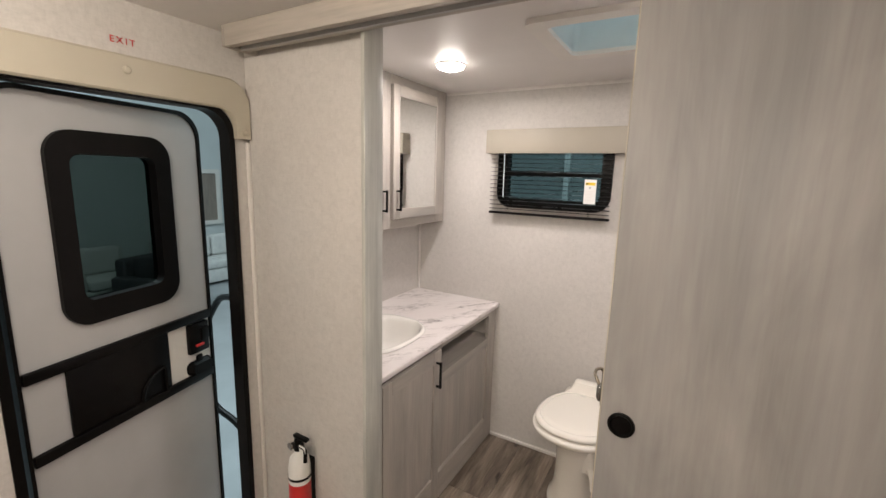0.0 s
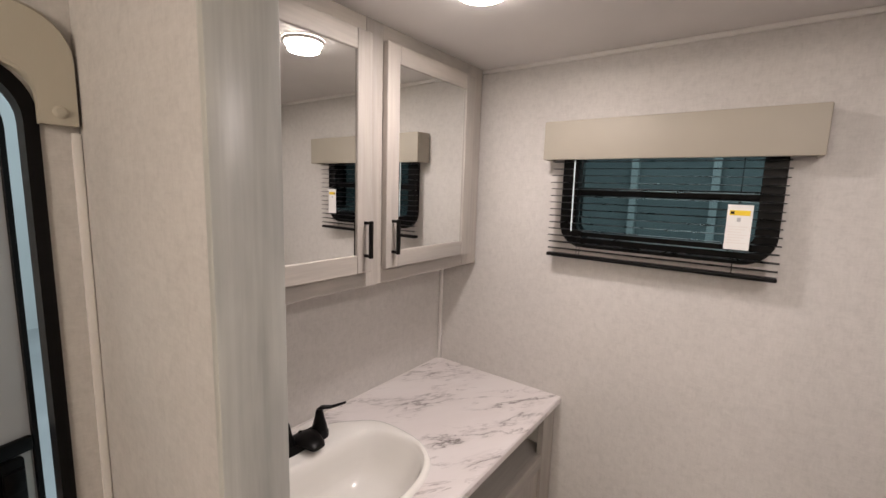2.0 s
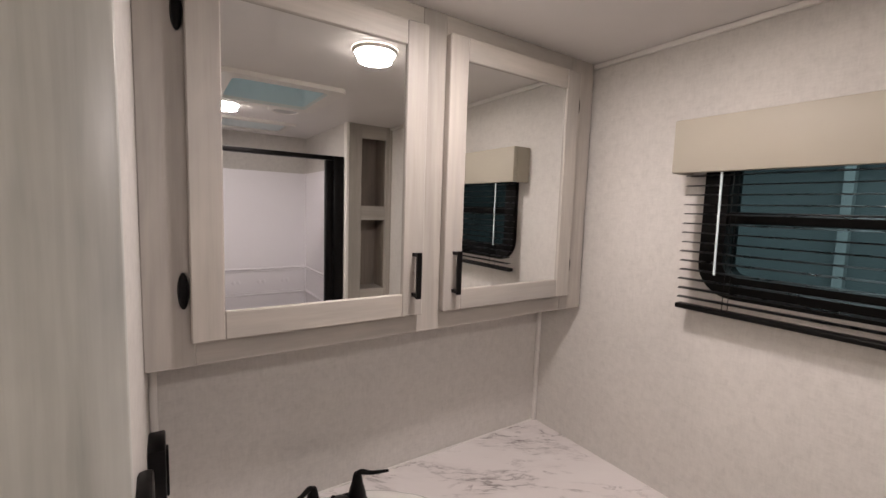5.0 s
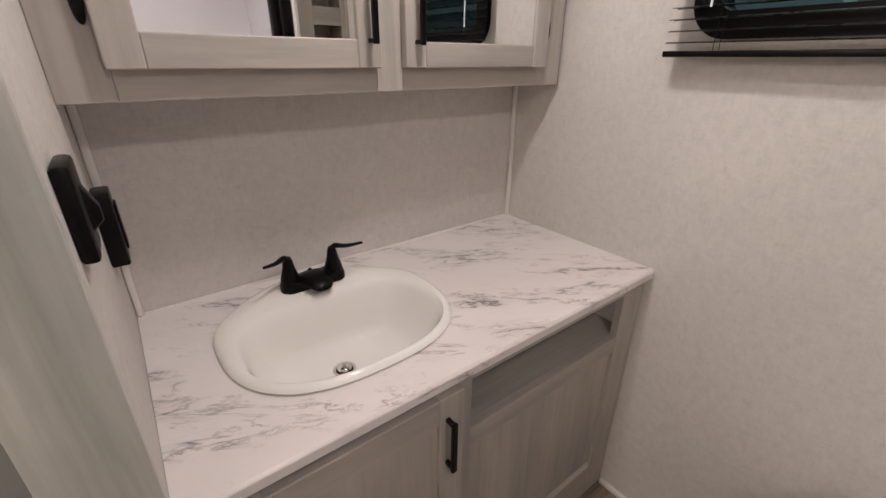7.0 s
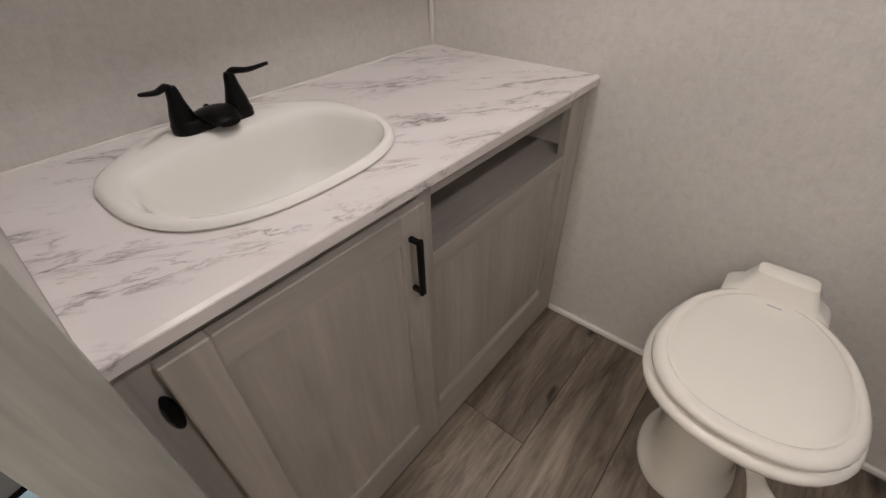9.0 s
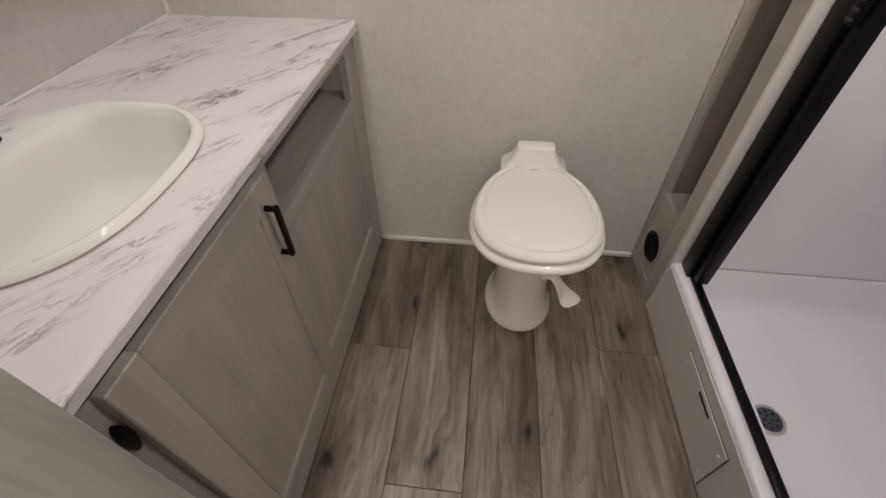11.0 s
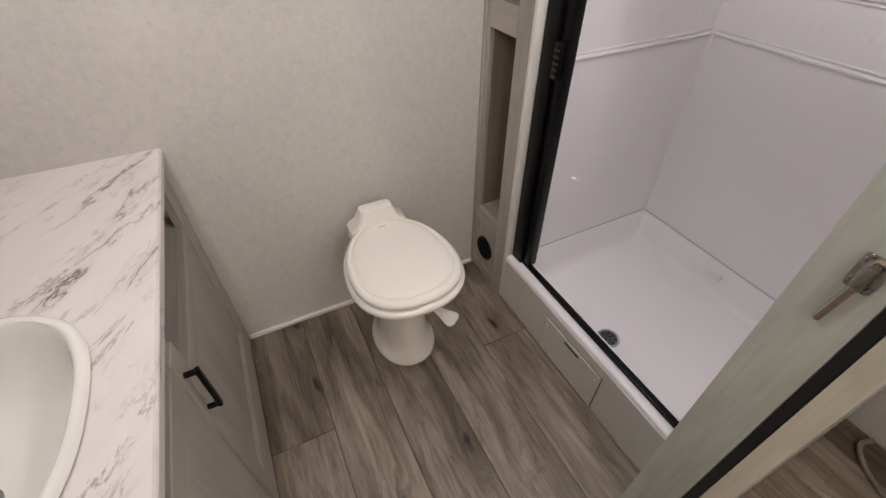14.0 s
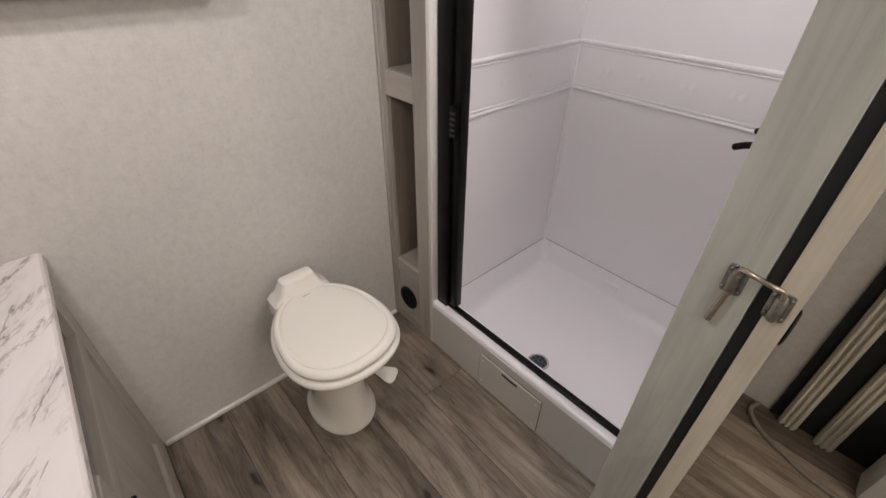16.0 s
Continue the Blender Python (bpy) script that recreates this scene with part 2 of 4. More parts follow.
def glass(name, color):
    m, t, b = material(name, 0.02)
    b.inputs["Base Color"].default_value = (*color, 1)
    b.inputs["Transmission Weight"].default_value = 1.0
    b.inputs["IOR"].default_value = 1.05
    return m


WALL = wallpaper("wall_vinyl", (0.62, 0.593, 0.558), (0.525, 0.50, 0.47))
CEIL = plain("ceiling_vinyl", (0.74, 0.71, 0.69), 0.45, vary=0.02, bumpy=0.03)
TRIMW = plain("white_trim", (0.76, 0.73, 0.69), 0.4, vary=0.03)
CAB = wood("cabinet_wood_z", "z", (0.475, 0.441, 0.396), (0.412, 0.380, 0.340), (0.33, 0.299, 0.263), 0.45, 0.7)
CABY = wood("cabinet_wood_y", "y", (0.475, 0.441, 0.396), (0.412, 0.380, 0.340), (0.33, 0.299, 0.263), 0.45, 0.7)
SAGE = wood("washed_post", "z", (0.60, 0.60, 0.55), (0.48, 0.483, 0.44), (0.32, 0.32, 0.292), 0.32, 0.9)
DOORW = wood("washed_door", "z", (0.415, 0.402, 0.39), (0.36, 0.347, 0.333), (0.29, 0.277, 0.264), 0.42, 0.5, 0.03)
CREAM = wood("cream_edge", "z", (0.66, 0.61, 0.50), (0.58, 0.53, 0.43), (0.50, 0.45, 0.36), 0.5, 1.4)
RAILW = wood("washed_rail", "x", (0.52, 0.48, 0.42), (0.44, 0.40, 0.35), (0.35, 0.31, 0.27))
# cabinet wood darkened for the shade in the niches; plain dark brown elsewhere
INNER = wood("niche_shade_dark_brown", "z", (0.31, 0.265, 0.225), (0.25, 0.21, 0.178), (0.19, 0.157, 0.132))
PLANK = plank_mat("floor_boards")
SUB = plain("floor_joint", (0.04, 0.033, 0.027), 0.8)
MARBLE = marble("marble_laminate")
CERAMIC = plain("white_ceramic", (0.84, 0.82, 0.775), 0.04, vary=0.012, scale=3)
IVORY = plain("ivory_ceramic", (0.83, 0.80, 0.73), 0.055, vary=0.012, scale=3)
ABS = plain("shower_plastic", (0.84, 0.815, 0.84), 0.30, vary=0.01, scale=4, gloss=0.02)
# shower white greyed for the curb face's shade; plain grey on the bin
ABSF = plain("shaded_apron_and_bin_grey", (0.63, 0.61, 0.585), 0.35, vary=0.03, scale=5)
BLACK = plain("black_metal", (0.0035, 0.003, 0.003), 0.34, 0.0, 0.16, vary=0.25, scale=30)
SLAT = plain("slat_enamel", (0.006, 0.006, 0.006), 0.28, 0.0, 0.5, vary=0.2, scale=30)
RUBBER = plain("black_rubber", (0.008, 0.008, 0.008), 0.7, vary=0.3, scale=40)
CHROME = plain("chrome", (0.72, 0.71, 0.69), 0.12, 1.0, vary=0.05, scale=20)
NICKEL = plain("brushed_nickel", (0.58, 0.52, 0.44), 0.25, 1.0, vary=0.1, scale=40)
FABRIC = plain("valance_vinyl", (0.385, 0.35, 0.285), 0.55, vary=0.03, scale=6, bumpy=0.15)
PAD = plain("padded_vinyl", (0.50, 0.46, 0.37), 0.5, vary=0.03, scale=6, bumpy=0.15)
MIRROR = material("mirror_silver", 0.01, 1.0)[0]
MIRROR.node_tree.nodes["Principled BSDF"].inputs["Base Color"].default_value = (0.86, 0.87, 0.86, 1)
TINT = glass("tinted_glass", (0.36, 0.435, 0.43))
DARKGLASS = glass("dark_door_glass", (0.085, 0.100, 0.090))
SKYL = plain("skylight_plastic", (0.62, 0.72, 0.74), 0.3, vary=0.04)
FROST = frosted("frosted_lid", (0.84, 0.87, 0.87))
LAMPM = glowing("lamp_lens", (1.0, 0.92, 0.84), 60.0)
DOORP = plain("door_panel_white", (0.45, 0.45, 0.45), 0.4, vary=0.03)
RED = plain("red_label", (0.55, 0.03, 0.03), 0.4)
YELLOW = plain("yellow_label", (0.85, 0.60, 0.03), 0.5)
PAPER = plain("white_card", (0.80, 0.79, 0.76), 0.6, vary=0.02)
GREYT = plain("grey_print", (0.45, 0.45, 0.45), 0.6)
SEAM = plain("seam_shadow_grey", (0.10, 0.095, 0.09), 0.7)
RIBG = plain("dark_grip_rib", (0.03, 0.03, 0.03), 0.4)
PLATED = plain("plated_steel", (0.40, 0.40, 0.39), 0.07, 1.0, vary=0.3, scale=90, bumpy=0.4)
STEEL = plain("drain_steel", (0.13, 0.15, 0.18), 0.3, 1.0, vary=0.1, scale=40)
HALLF = plain("hall_concrete", (0.34, 0.36, 0.37), 0.35, vary=0.12, scale=1.5)
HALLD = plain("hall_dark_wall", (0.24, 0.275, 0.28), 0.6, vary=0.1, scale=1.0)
HALLW = plain("hall_wall", (0.62, 0.66, 0.66), 0.7, vary=0.05, scale=1.2)
SOFA = plain("sofa_fabric", (0.62, 0.62, 0.60), 0.85, vary=0.08, scale=12, bumpy=0.3)
DARKF = plain("dark_fabric", (0.06, 0.06, 0.065), 0.85, vary=0.2, scale=12, bumpy=0.3)

# ---- building helpers ----
PLACE = {}


def smooth_mesh(me, angle=35):
    me.set_sharp_from_angle(angle=radians(angle))
    me.polygons.foreach_set("use_smooth", [True] * len(me.polygons))


def linked(name, bm, mat, parent=None, label="", category="", kind="", group="", angle=35):
    bmesh.ops.recalc_face_normals(bm, faces=bm.faces)
    lo = Vector([min(v.co[i] for v in bm.verts) for i in range(3)])
    hi = Vector([max(v.co[i] for v in bm.verts) for i in range(3)])
    c = Vector(((lo.x + hi.x) / 2, (lo.y + hi.y) / 2, lo.z))
    bmesh.ops.translate(bm, verts=bm.verts, vec=-c)
    me = bpy.data.meshes.new(name)
    bm.to_mesh(me)
    bm.free()
    smooth_mesh(me, angle)
    me.materials.append(mat)
    ob = new(name, me)
    PLACE[ob] = c
    if parent is None:
        ob.location = c
    else:
        ob.parent = parent
        ob.location = c - PLACE[parent]
    return tagged(ob, label, category, group, kind)


def part(name, bm, mat, parent, label="", angle=35):
    return linked(name, bm, mat, parent, label, angle=angle)


def thing(name, x, y, z, label, category, group="", kind=""):
    ob = new(name)
    ob.location = (x, y, z)
    ob.empty_display_size = 0.1
    PLACE[ob] = Vector((x, y, z))
    return tagged(ob, label, category, group, kind)


def box(x0, x1, y0, y1, z0, z1, bevel=0.0, seg=2, bm=None):
    own = bmesh.new()
    r = bmesh.ops.create_cube(own, size=1.0)
    for v in own.verts:
        v.co = Vector((x0 + (v.co.x + 0.5) * (x1 - x0), y0 + (v.co.y + 0.5) * (y1 - y0), z0 + (v.co.z + 0.5) * (z1 - z0)))
    if bevel:
        bmesh.ops.bevel(own, geom=own.edges[:], offset=bevel, segments=seg, affect="EDGES", profile=0.5)
    return merge(bm, own)


def merge(bm, own):
    if bm is None:
        return own
    vs = [bm.verts.new(v.co) for v in own.verts]
    own.verts.index_update()
    for f in own.faces:
        bm.faces.new([vs[v.index] for v in f.verts])
    own.free()
    return bm


def loft(rings, bm=None, cap=(True, True)):
    """Skin a list of rings with equal numbers of points."""
    own = bmesh.new()
    rows = [[own.verts.new(p) for p in r] for r in rings]
    n = len(rows[0])
    for a, c in zip(rows, rows[1:]):
        for i in range(n):
            own.faces.new((a[i], a[(i + 1) % n], c[(i + 1) % n], c[i]))
    if cap[0]:
        own.faces.new(rows[0][::-1])
    if cap[1]:
        own.faces.new(rows[-1])
    return merge(bm, own)


def lathe(profile, x, y, z, axis="z", n=32, bm=None, cap=(True, True)):
    """Turn (radius, along) pairs about an axis through (x, y, z)."""
    rings = []
    for r, h in profile:
        ring = []
        for i in range(n):
            a = 2 * math.pi * i / n
            u, w = r * math.cos(a), r * math.sin(a)
            ring.append({"z": (x + u, y + w, z + h), "y": (x + u, y + h, z + w), "x": (x + h, y + u, z + w)}[axis])
        rings.append(ring)
    return loft(rings, bm, cap)


def tube(points, radius, n=10, bm=None):
    """A round bar along points; radius: one number or one per point."""
    pts = [Vector(p) for p in points]
    rads = radius if isinstance(radius, (list, tuple)) else [radius] * len(pts)
    rings = []
    side = None
    for i, p in enumerate(pts):
        d = (pts[min(i + 1, len(pts) - 1)] - pts[max(i - 1, 0)]).normalized()
        if side is None:
            side = d.orthogonal().normalized()
        side = (side - d * side.dot(d)).normalized()
        up = d.cross(side)
        rings.append([p + rads[i] * (math.cos(2 * math.pi * k / n) * side + math.sin(2 * math.pi * k / n) * up) for k in range(n)])
    return loft(rings, bm)


def curve_points(pts, n=8):
    """Catmull-Rom points through pts."""
    p = [Vector(a) for a in pts]
    out = []
    for i in range(len(p) - 1):
        a, b_, c, d = p[max(i - 1, 0)], p[i], p[i + 1], p[min(i + 2, len(p) - 1)]
        for k in range(n):
            s = k / n
            out.append(0.5 * ((2 * b_) + (c - a) * s + (2 * a - 5 * b_ + 4 * c - d) * s * s + (3 * b_ - a - 3 * c + d) * s ** 3))
    out.append(p[-1])
    return out


def round_rect(u0, u1, w0, w1, r, n=8):
    pts = []
    for cu, cw, a0 in ((u1 - r, w1 - r, 0), (u0 + r, w1 - r, 90), (u0 + r, w0 + r, 180), (u1 - r, w0 + r, 270)):
        for i in range(n + 1):
            a = radians(a0 + 90 * i / n)
            pts.append((cu + r * math.cos(a), cw + r * math.sin(a)))
    return pts


def on_plane(axis, d, uw):
    """2D points on a plane: axis x gives (y, z), axis y gives (x, z), axis z gives (x, y)."""
    return [{"x": (d, u, w), "y": (u, d, w), "z": (u, w, d)}[axis] for u, w in uw]


def ring_plate(axis, d0, d1, outer, inner, bm=None):
    """A plate between two outlines with equal numbers of points, from d0 to d1."""
    return loft([on_plane(axis, d0, outer), on_plane(axis, d1, outer), on_plane(axis, d1, inner), on_plane(axis, d0, inner), on_plane(axis, d0, outer)], bm, (False, False))


def rect_round(rect, inner):
    """Points on a rectangle that match an outline made by round_rect: each quarter goes to its corner's two sides."""
    u0, u1, w0, w1 = rect
    n = len(inner) // 4
    out = []
    for q, (cu, cw) in enumerate(((u1, w1), (u0, w1), (u0, w0), (u1, w0))):
        for i in range(n):
            s = i / (n - 1)
            iu, iw = inner[q * n + i]
            if abs(s - 0.5) < 0.5 / (n - 1):
                out.append((cu, cw))
            elif (s < 0.5) == (q % 2 == 0):
                out.append((cu, iw))
            else:
                out.append((iu, cw))
    return out


def framed_door(x0, x1, y0, y1, z0, z1, wide, parent, label):
    """A door with stiles and rails as parts of its own; returns its backing panel."""
    d = part("door", box(x0 + 0.002, x0 + 0.007, y0 + 0.02, y1 - 0.02, z0 + 0.02, z1 - 0.02), CAB, parent, label)
    for a, c in ((y0, y0 + wide), (y1 - wide, y1)):
        part("stile", box(x0, x1, a, c, z0, z1, 0.002, 1), CAB, d)
    for a, c in ((z0, z0 + wide), (z1 - wide, z1)):
        part("rail", box(x0 + 0.0004, x1 - 0.0004, y0 + wide, y1 - wide, a, c, 0.002, 1), CABY, d)
    return d


def pull_handle(x, y, z0, z1, parent):
    bm = tube([(x, y, z0 + 0.006), (x + 0.024, y, z0 + 0.006)], 0.0055, 4)
    tube([(x, y, z1 - 0.006), (x + 0.024, y, z1 - 0.006)], 0.0055, 4, bm)
    box(x + 0.019, x + 0.027, y - 0.006, y + 0.006, z0, z1, 0.0015, 1, bm)
    return part("handle", bm, BLACK, parent, "matt black square bar handle")


def hinge(x, y, z, parent):
    bm = loft([[(x + d, y + 0.0085 * k * math.cos(2 * math.pi * i / 20), z + 0.031 * k * math.sin(2 * math.pi * i / 20)) for i in range(20)] for d, k in ((0.0, 1.0), (0.004, 1.0), (0.008, 0.75), (0.009, 0.5))])
    return part("hinge", bm, BLACK, parent, "black cabinet hinge")


H = 1.95          # ceiling height
XE, YS = 2.24, -1.6  # inner faces of the far side wall and the rear wall
EZ = 0.02  # lift of the entry fittings

# ---- setting ----
door_hole = round_rect(1.165, 1.792, 0.02 + EZ, 1.685 + EZ, 0.09)
linked("wall_west", ring_plate("x", -0.05, 0.0, rect_round((YS, 1.862, -0.08, H), door_hole), door_hole), WALL, kind="structure", label="off-white linen vinyl wall with the entry opening")
linked("wall_west_bath", box(-0.05, 0.0, 1.8622, 3.0, -0.08, H), WALL, kind="structure", label="off-white linen vinyl wall behind the vanity")
win_hole = round_rect(0.528, 1.047, 1.372, 1.675, 0.03)
linked("wall_north", ring_plate("y", 3.0, 3.05, rect_round((-0.05, XE + 0.05, -0.08, H), win_hole), win_hole), WALL, kind="structure", label="off-white linen vinyl wall behind the toilet")
linked("wall_east", box(XE, XE + 0.05, YS, 3.0, -0.08, H), WALL, kind="structure", label="off-white vinyl side wall")
linked("wall_south", box(-0.05, XE + 0.05, YS - 0.05, YS, -0.08, H), WALL, kind="structure", label="off-white vinyl rear wall")
vent_hole = round_rect(0.97, 1.33, 2.14, 2.48, 0.03)
bm = ring_plate("z", H, H + 0.05, rect_round((-0.05, XE + 0.05, 1.9, 2.9), vent_hole), vent_hole)
box(-0.05, XE + 0.05, YS - 0.05, 1.9, H, H + 0.05, bm=bm)
box(-0.05, XE + 0.05, 2.9, 3.05, H, H + 0.05, bm=bm)
linked("ceiling", bm, CEIL, kind="structure", label="smooth white vinyl ceiling")
FLOOR = linked("floor", box(-0.05, XE + 0.05, YS - 0.05, 3.05, -0.08, -0.004), SUB, kind="structure", label="grey-brown wood-look plank floor")

linked("wall_partition_1", box(0.0005, 0.552, 1.862, 1.912, 0.0, H), WALL, kind="structure", label="off-white vinyl partition beside the entry door")
linked("trim", box(0.552, 0.566, 1.831, 1.917, 0.0, H, 0.003), SAGE, kind="structure", label="grey-washed wood end cap of the partition")
linked("wall_partition_2", box(1.290, XE, 1.8305, 1.896, 0.0, H), WALL, kind="structure", label="off-white vinyl partition behind the sliding door")
linked("trim", box(1.274, 1.290, 1.830, 1.906, 0.0, H, 0.003), SAGE, kind="structure", label="grey-washed wood end cap of the partition")
linked("trim", box(1.2755, 2.2, 1.8145, 1.8295, 0.0, 1.87), RUBBER, kind="structure", label="black rubber door seal strip")
linked("baseboard", box(0.527, 1.50, 2.985, 2.9995, 0.0, 0.018, 0.004), TRIMW, kind="structure", label="low white base moulding")
linked("trim", box(0.166, XE, 2.987, 2.9995, H - 0.014, H, 0.004), TRIMW, kind="structure", label="white ceiling cove strip")
linked("trim", box(0.0005, 0.014, 2.986, 2.9995, 0.81, 1.243, 0.004), TRIMW, kind="structure", label="white corner bead")
linked("trim", box(0.0005, 0.014, 1.9125, 1.926, 0.81, 1.243, 0.004), TRIMW, kind="structure", label="white corner bead")
linked("trim", box(0.0005, 0.014, 1.847, 1.8615, 0.0, 1.6, 0.004), TRIMW, kind="structure", label="white corner bead beside the entry door")

# ---- floor boards ----
PLANK_W, PLANK_L = 0.1985, 1.22


def floor_boards():
    meshes = {}
    joint = 0.0007
    col = 0
    x = 0.722 - 4 * PLANK_W
    while x < XE:
        x0, x1 = max(x, -0.02) + joint, min(x + PLANK_W, XE) - joint
        y = 3.0 - (0.3, 0.7, 1.0, 0.50, 0.895, 1.18, 1.02, 0.44, 0.8)[col % 9]
        ends = [3.0, y]
        while y > YS:
            y -= PLANK_L
            ends.append(max(y, YS))
        for a, c in zip(ends, ends[1:]):
            if a - c < 0.02:
                continue
            key = (round(x1 - x0, 3), round(a - c, 3))
            if key not in meshes:
                w, l = key[0] / 2, (a - c - 2 * joint) / 2
                me = bpy.data.meshes.new("plank")
                e = 0.0013
                vs = [(sx * w, sy * l, -0.004) for sx, sy in ((-1, -1), (1, -1), (1, 1), (-1, 1))]
                vs += [(sx * w, sy * l, -e) for sx, sy in ((-1, -1), (1, -1), (1, 1), (-1, 1))]
                vs += [(sx * (w - e), sy * (l - e), 0.0) for sx, sy in ((-1, -1), (1, -1), (1, 1), (-1, 1))]
                fs = [(8, 9, 10, 11)]
                for b0 in (0, 4):
                    fs += [(b0 + i, b0 + (i + 1) % 4, b0 + 4 + (i + 1) % 4, b0 + 4 + i) for i in range(4)]
                me.from_pydata(vs, [], fs)
                me.materials.append(PLANK)
                meshes[key] = me
            ob = new("plank", meshes[key])
            ob.parent = FLOOR
            ob.location = Vector(((x0 + x1) / 2, (a + c) / 2, 0)) - PLACE[FLOOR]
        x += PLANK_W
        col += 1


# ---- entry door side ----


def door_valance():
    """Padded surround above the entry door, with a short leg at each side."""
    t = thing("door_surround", 0.0, 1.48, 1.6, "khaki padded vinyl surround above the entry door", "door surround")
    out = [(1.856, 1.59)]
    inn = [(1.803, 1.59)]
    for i in range(9):
        a = radians(90 * i / 8)
        out.append((1.776 + 0.08 * math.cos(a), 1.705 + 0.08 * math.sin(a)))
        inn.append((1.745 + 0.058 * math.cos(a), 1.635 + 0.05 * math.sin(a)))
    for i in range(9):
        a = radians(90 + 90 * i / 8)
        out.append((1.22 + 0.08 * math.cos(a), 1.705 + 0.08 * math.sin(a)))
        inn.append((1.237 + 0.05 * math.cos(a), 1.635 + 0.05 * math.sin(a)))
    out.append((1.14, 1.59))
    inn.append((1.187, 1.59))
    own = bmesh.new()
    rows = []
    for d, off in ((0.0005, 0.0), (0.02, 0.0), (0.026, 0.006)):
        o = [(u, w - (off if k not in (0, len(out) - 1) else 0)) for k, (u, w) in enumerate(out)]
        n_ = [(u, w + (off if k not in (0, len(out) - 1) else 0)) for k, (u, w) in enumerate(inn)]
        rows.append(([own.verts.new((d, u, w)) for u, w in o], [own.verts.new((d, u, w)) for u, w in n_]))
    n = len(out)
    for i in range(n - 1):
        own.faces.new((rows[2][0][i], rows[2][0][i + 1], rows[2][1][i + 1], rows[2][1][i]))
        own.faces.new((rows[0][0][i], rows[0][0][i + 1], rows[0][1][i + 1], rows[0][1][i]))
        for k in (0, 1):
            for s in (0, 1):
                own.faces.new((rows[k][s][i], rows[k][s][i + 1], rows[k + 1][s][i + 1], rows[k + 1][s][i]))
    for i in (0, n - 1):
        for k in (0, 1):
            own.faces.new((rows[k][0][i], rows[k][1][i], rows[k + 1][1][i], rows[k + 1][0][i]))
    part("cover", own, PAD, t)
    for y, z in ((1.832, 1.612), (1.484, 1.745), (1.163, 1.612)):
        part("button", lathe([(0.011, 0.024), (0.011, 0.028), (0.007, 0.032), (0.0005, 0.033)], 0.0, y, z, "x", 16), PAD, t, "vinyl covered button")
    t.location += Vector((0, 0, EZ))


def entry_door():
    """Door leaf that stands ajar, hinged at its rear edge."""
    t = thing("entry_door", -0.035, 1.172, 0.03, "white trailer entry door standing ajar, black trim", "door", kind="structure")
    W, z0, z1 = 0.615, 0.03, 1.678

    def add(name, bm, mat, label="", to=None):
        ob = part(name, bm, mat, to or t, label)
        return ob

    y0 = 1.172
    outer = round_rect(y0, y0 + W, z0, z1, 0.085)
    hole = round_rect(y0 + 0.165, y0 + 0.445, 1.08, 1.53, 0.05)
    hole_in = round_rect(y0 + 0.166, y0 + 0.444, 1.081, 1.529, 0.049)
    far = [(y0 + W / 2 + (u - y0 - W / 2) * 0.97, (w - 0.854) * 0.985 + 0.854) for u, w in outer]
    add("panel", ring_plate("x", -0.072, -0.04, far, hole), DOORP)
    add("edge_frame", ring_plate("x", -0.076, -0.030, outer, far), BLACK, "black aluminium edge frame")
    wo = round_rect(y0 + 0.125, y0 + 0.485, 1.03, 1.58, 0.07)
    wi = round_rect(y0 + 0.180, y0 + 0.430, 1.10, 1.515, 0.03)
    win = add("window", ring_plate("x", -0.0395, -0.026, wo, wi), BLACK, "black framed tinted door window")
    part("liner", ring_plate("x", -0.0735, -0.0388, hole_in, round_rect(y0 + 0.180, y0 + 0.430, 1.10, 1.515, 0.03)), BLACK, win)
    pane = part("pane", loft([on_plane("x", -0.06, wi), on_plane("x", -0.056, wi)]), DARKGLASS, win, "dark tinted glass")
    pane.visible_shadow = False
    for z in (0.935, 0.70):
        add("rail", box(-0.040, -0.024, y0 + 0.012, y0 + W - 0.012, z - 0.016, z + 0.016, 0.004), BLACK, "black moulded rail")
    add("band_panel", box(-0.0398, -0.037, y0 + 0.425, y0 + W - 0.014, 0.717, 0.918), PAPER, "white plastic latch panel")
    add("kick_plate", box(-0.0398, -0.030, y0 + 0.11, y0 + 0.425, 0.717, 0.918, 0.003), BLACK, "dark panel on the door")
    arc = [(-0.028, y0 + 0.40 - 0.085 * math.cos(radians(a)), 0.717 + 0.085 * math.sin(radians(a))) for a in range(0, 91, 10)]
    add("grab_loop", tube(arc, 0.006, 8), BLACK)
    add("stop_bar", box(-0.034, -0.024, y0 + 0.396, y0 + 0.405, 0.717, 0.80), BLACK)
    lock = add("latch", box(-0.0398, -0.018, y0 + 0.500, y0 + 0.585, 0.80, 0.915, 0.006), BLACK, "black paddle latch")
    part("latch_knob", box(-0.020, -0.010, y0 + 0.545, y0 + 0.580, 0.845, 0.895, 0.004), BLACK, lock)
    part("release", box(-0.019, -0.012, y0 + 0.522, y0 + 0.556, 0.826, 0.836, 0.002), RED, lock, "red release tab")
    add("keeper", box(-0.0398, -0.028, y0 + 0.535, y0 + 0.56, 0.755, 0.785, 0.004), BLACK)
    add("handle_boot", loft([on_plane("x", -0.0395, round_rect(y0 + 0.49, y0 + 0.60, 0.716, 0.77, 0.02)), on_plane("x", -0.02, round_rect(y0 + 0.51, y0 + 0.595, 0.718, 0.755, 0.015))]), BLACK)
    t.rotation_euler = (0, 0, radians(13.5))
    t.location += Vector((0, 0.016, EZ))
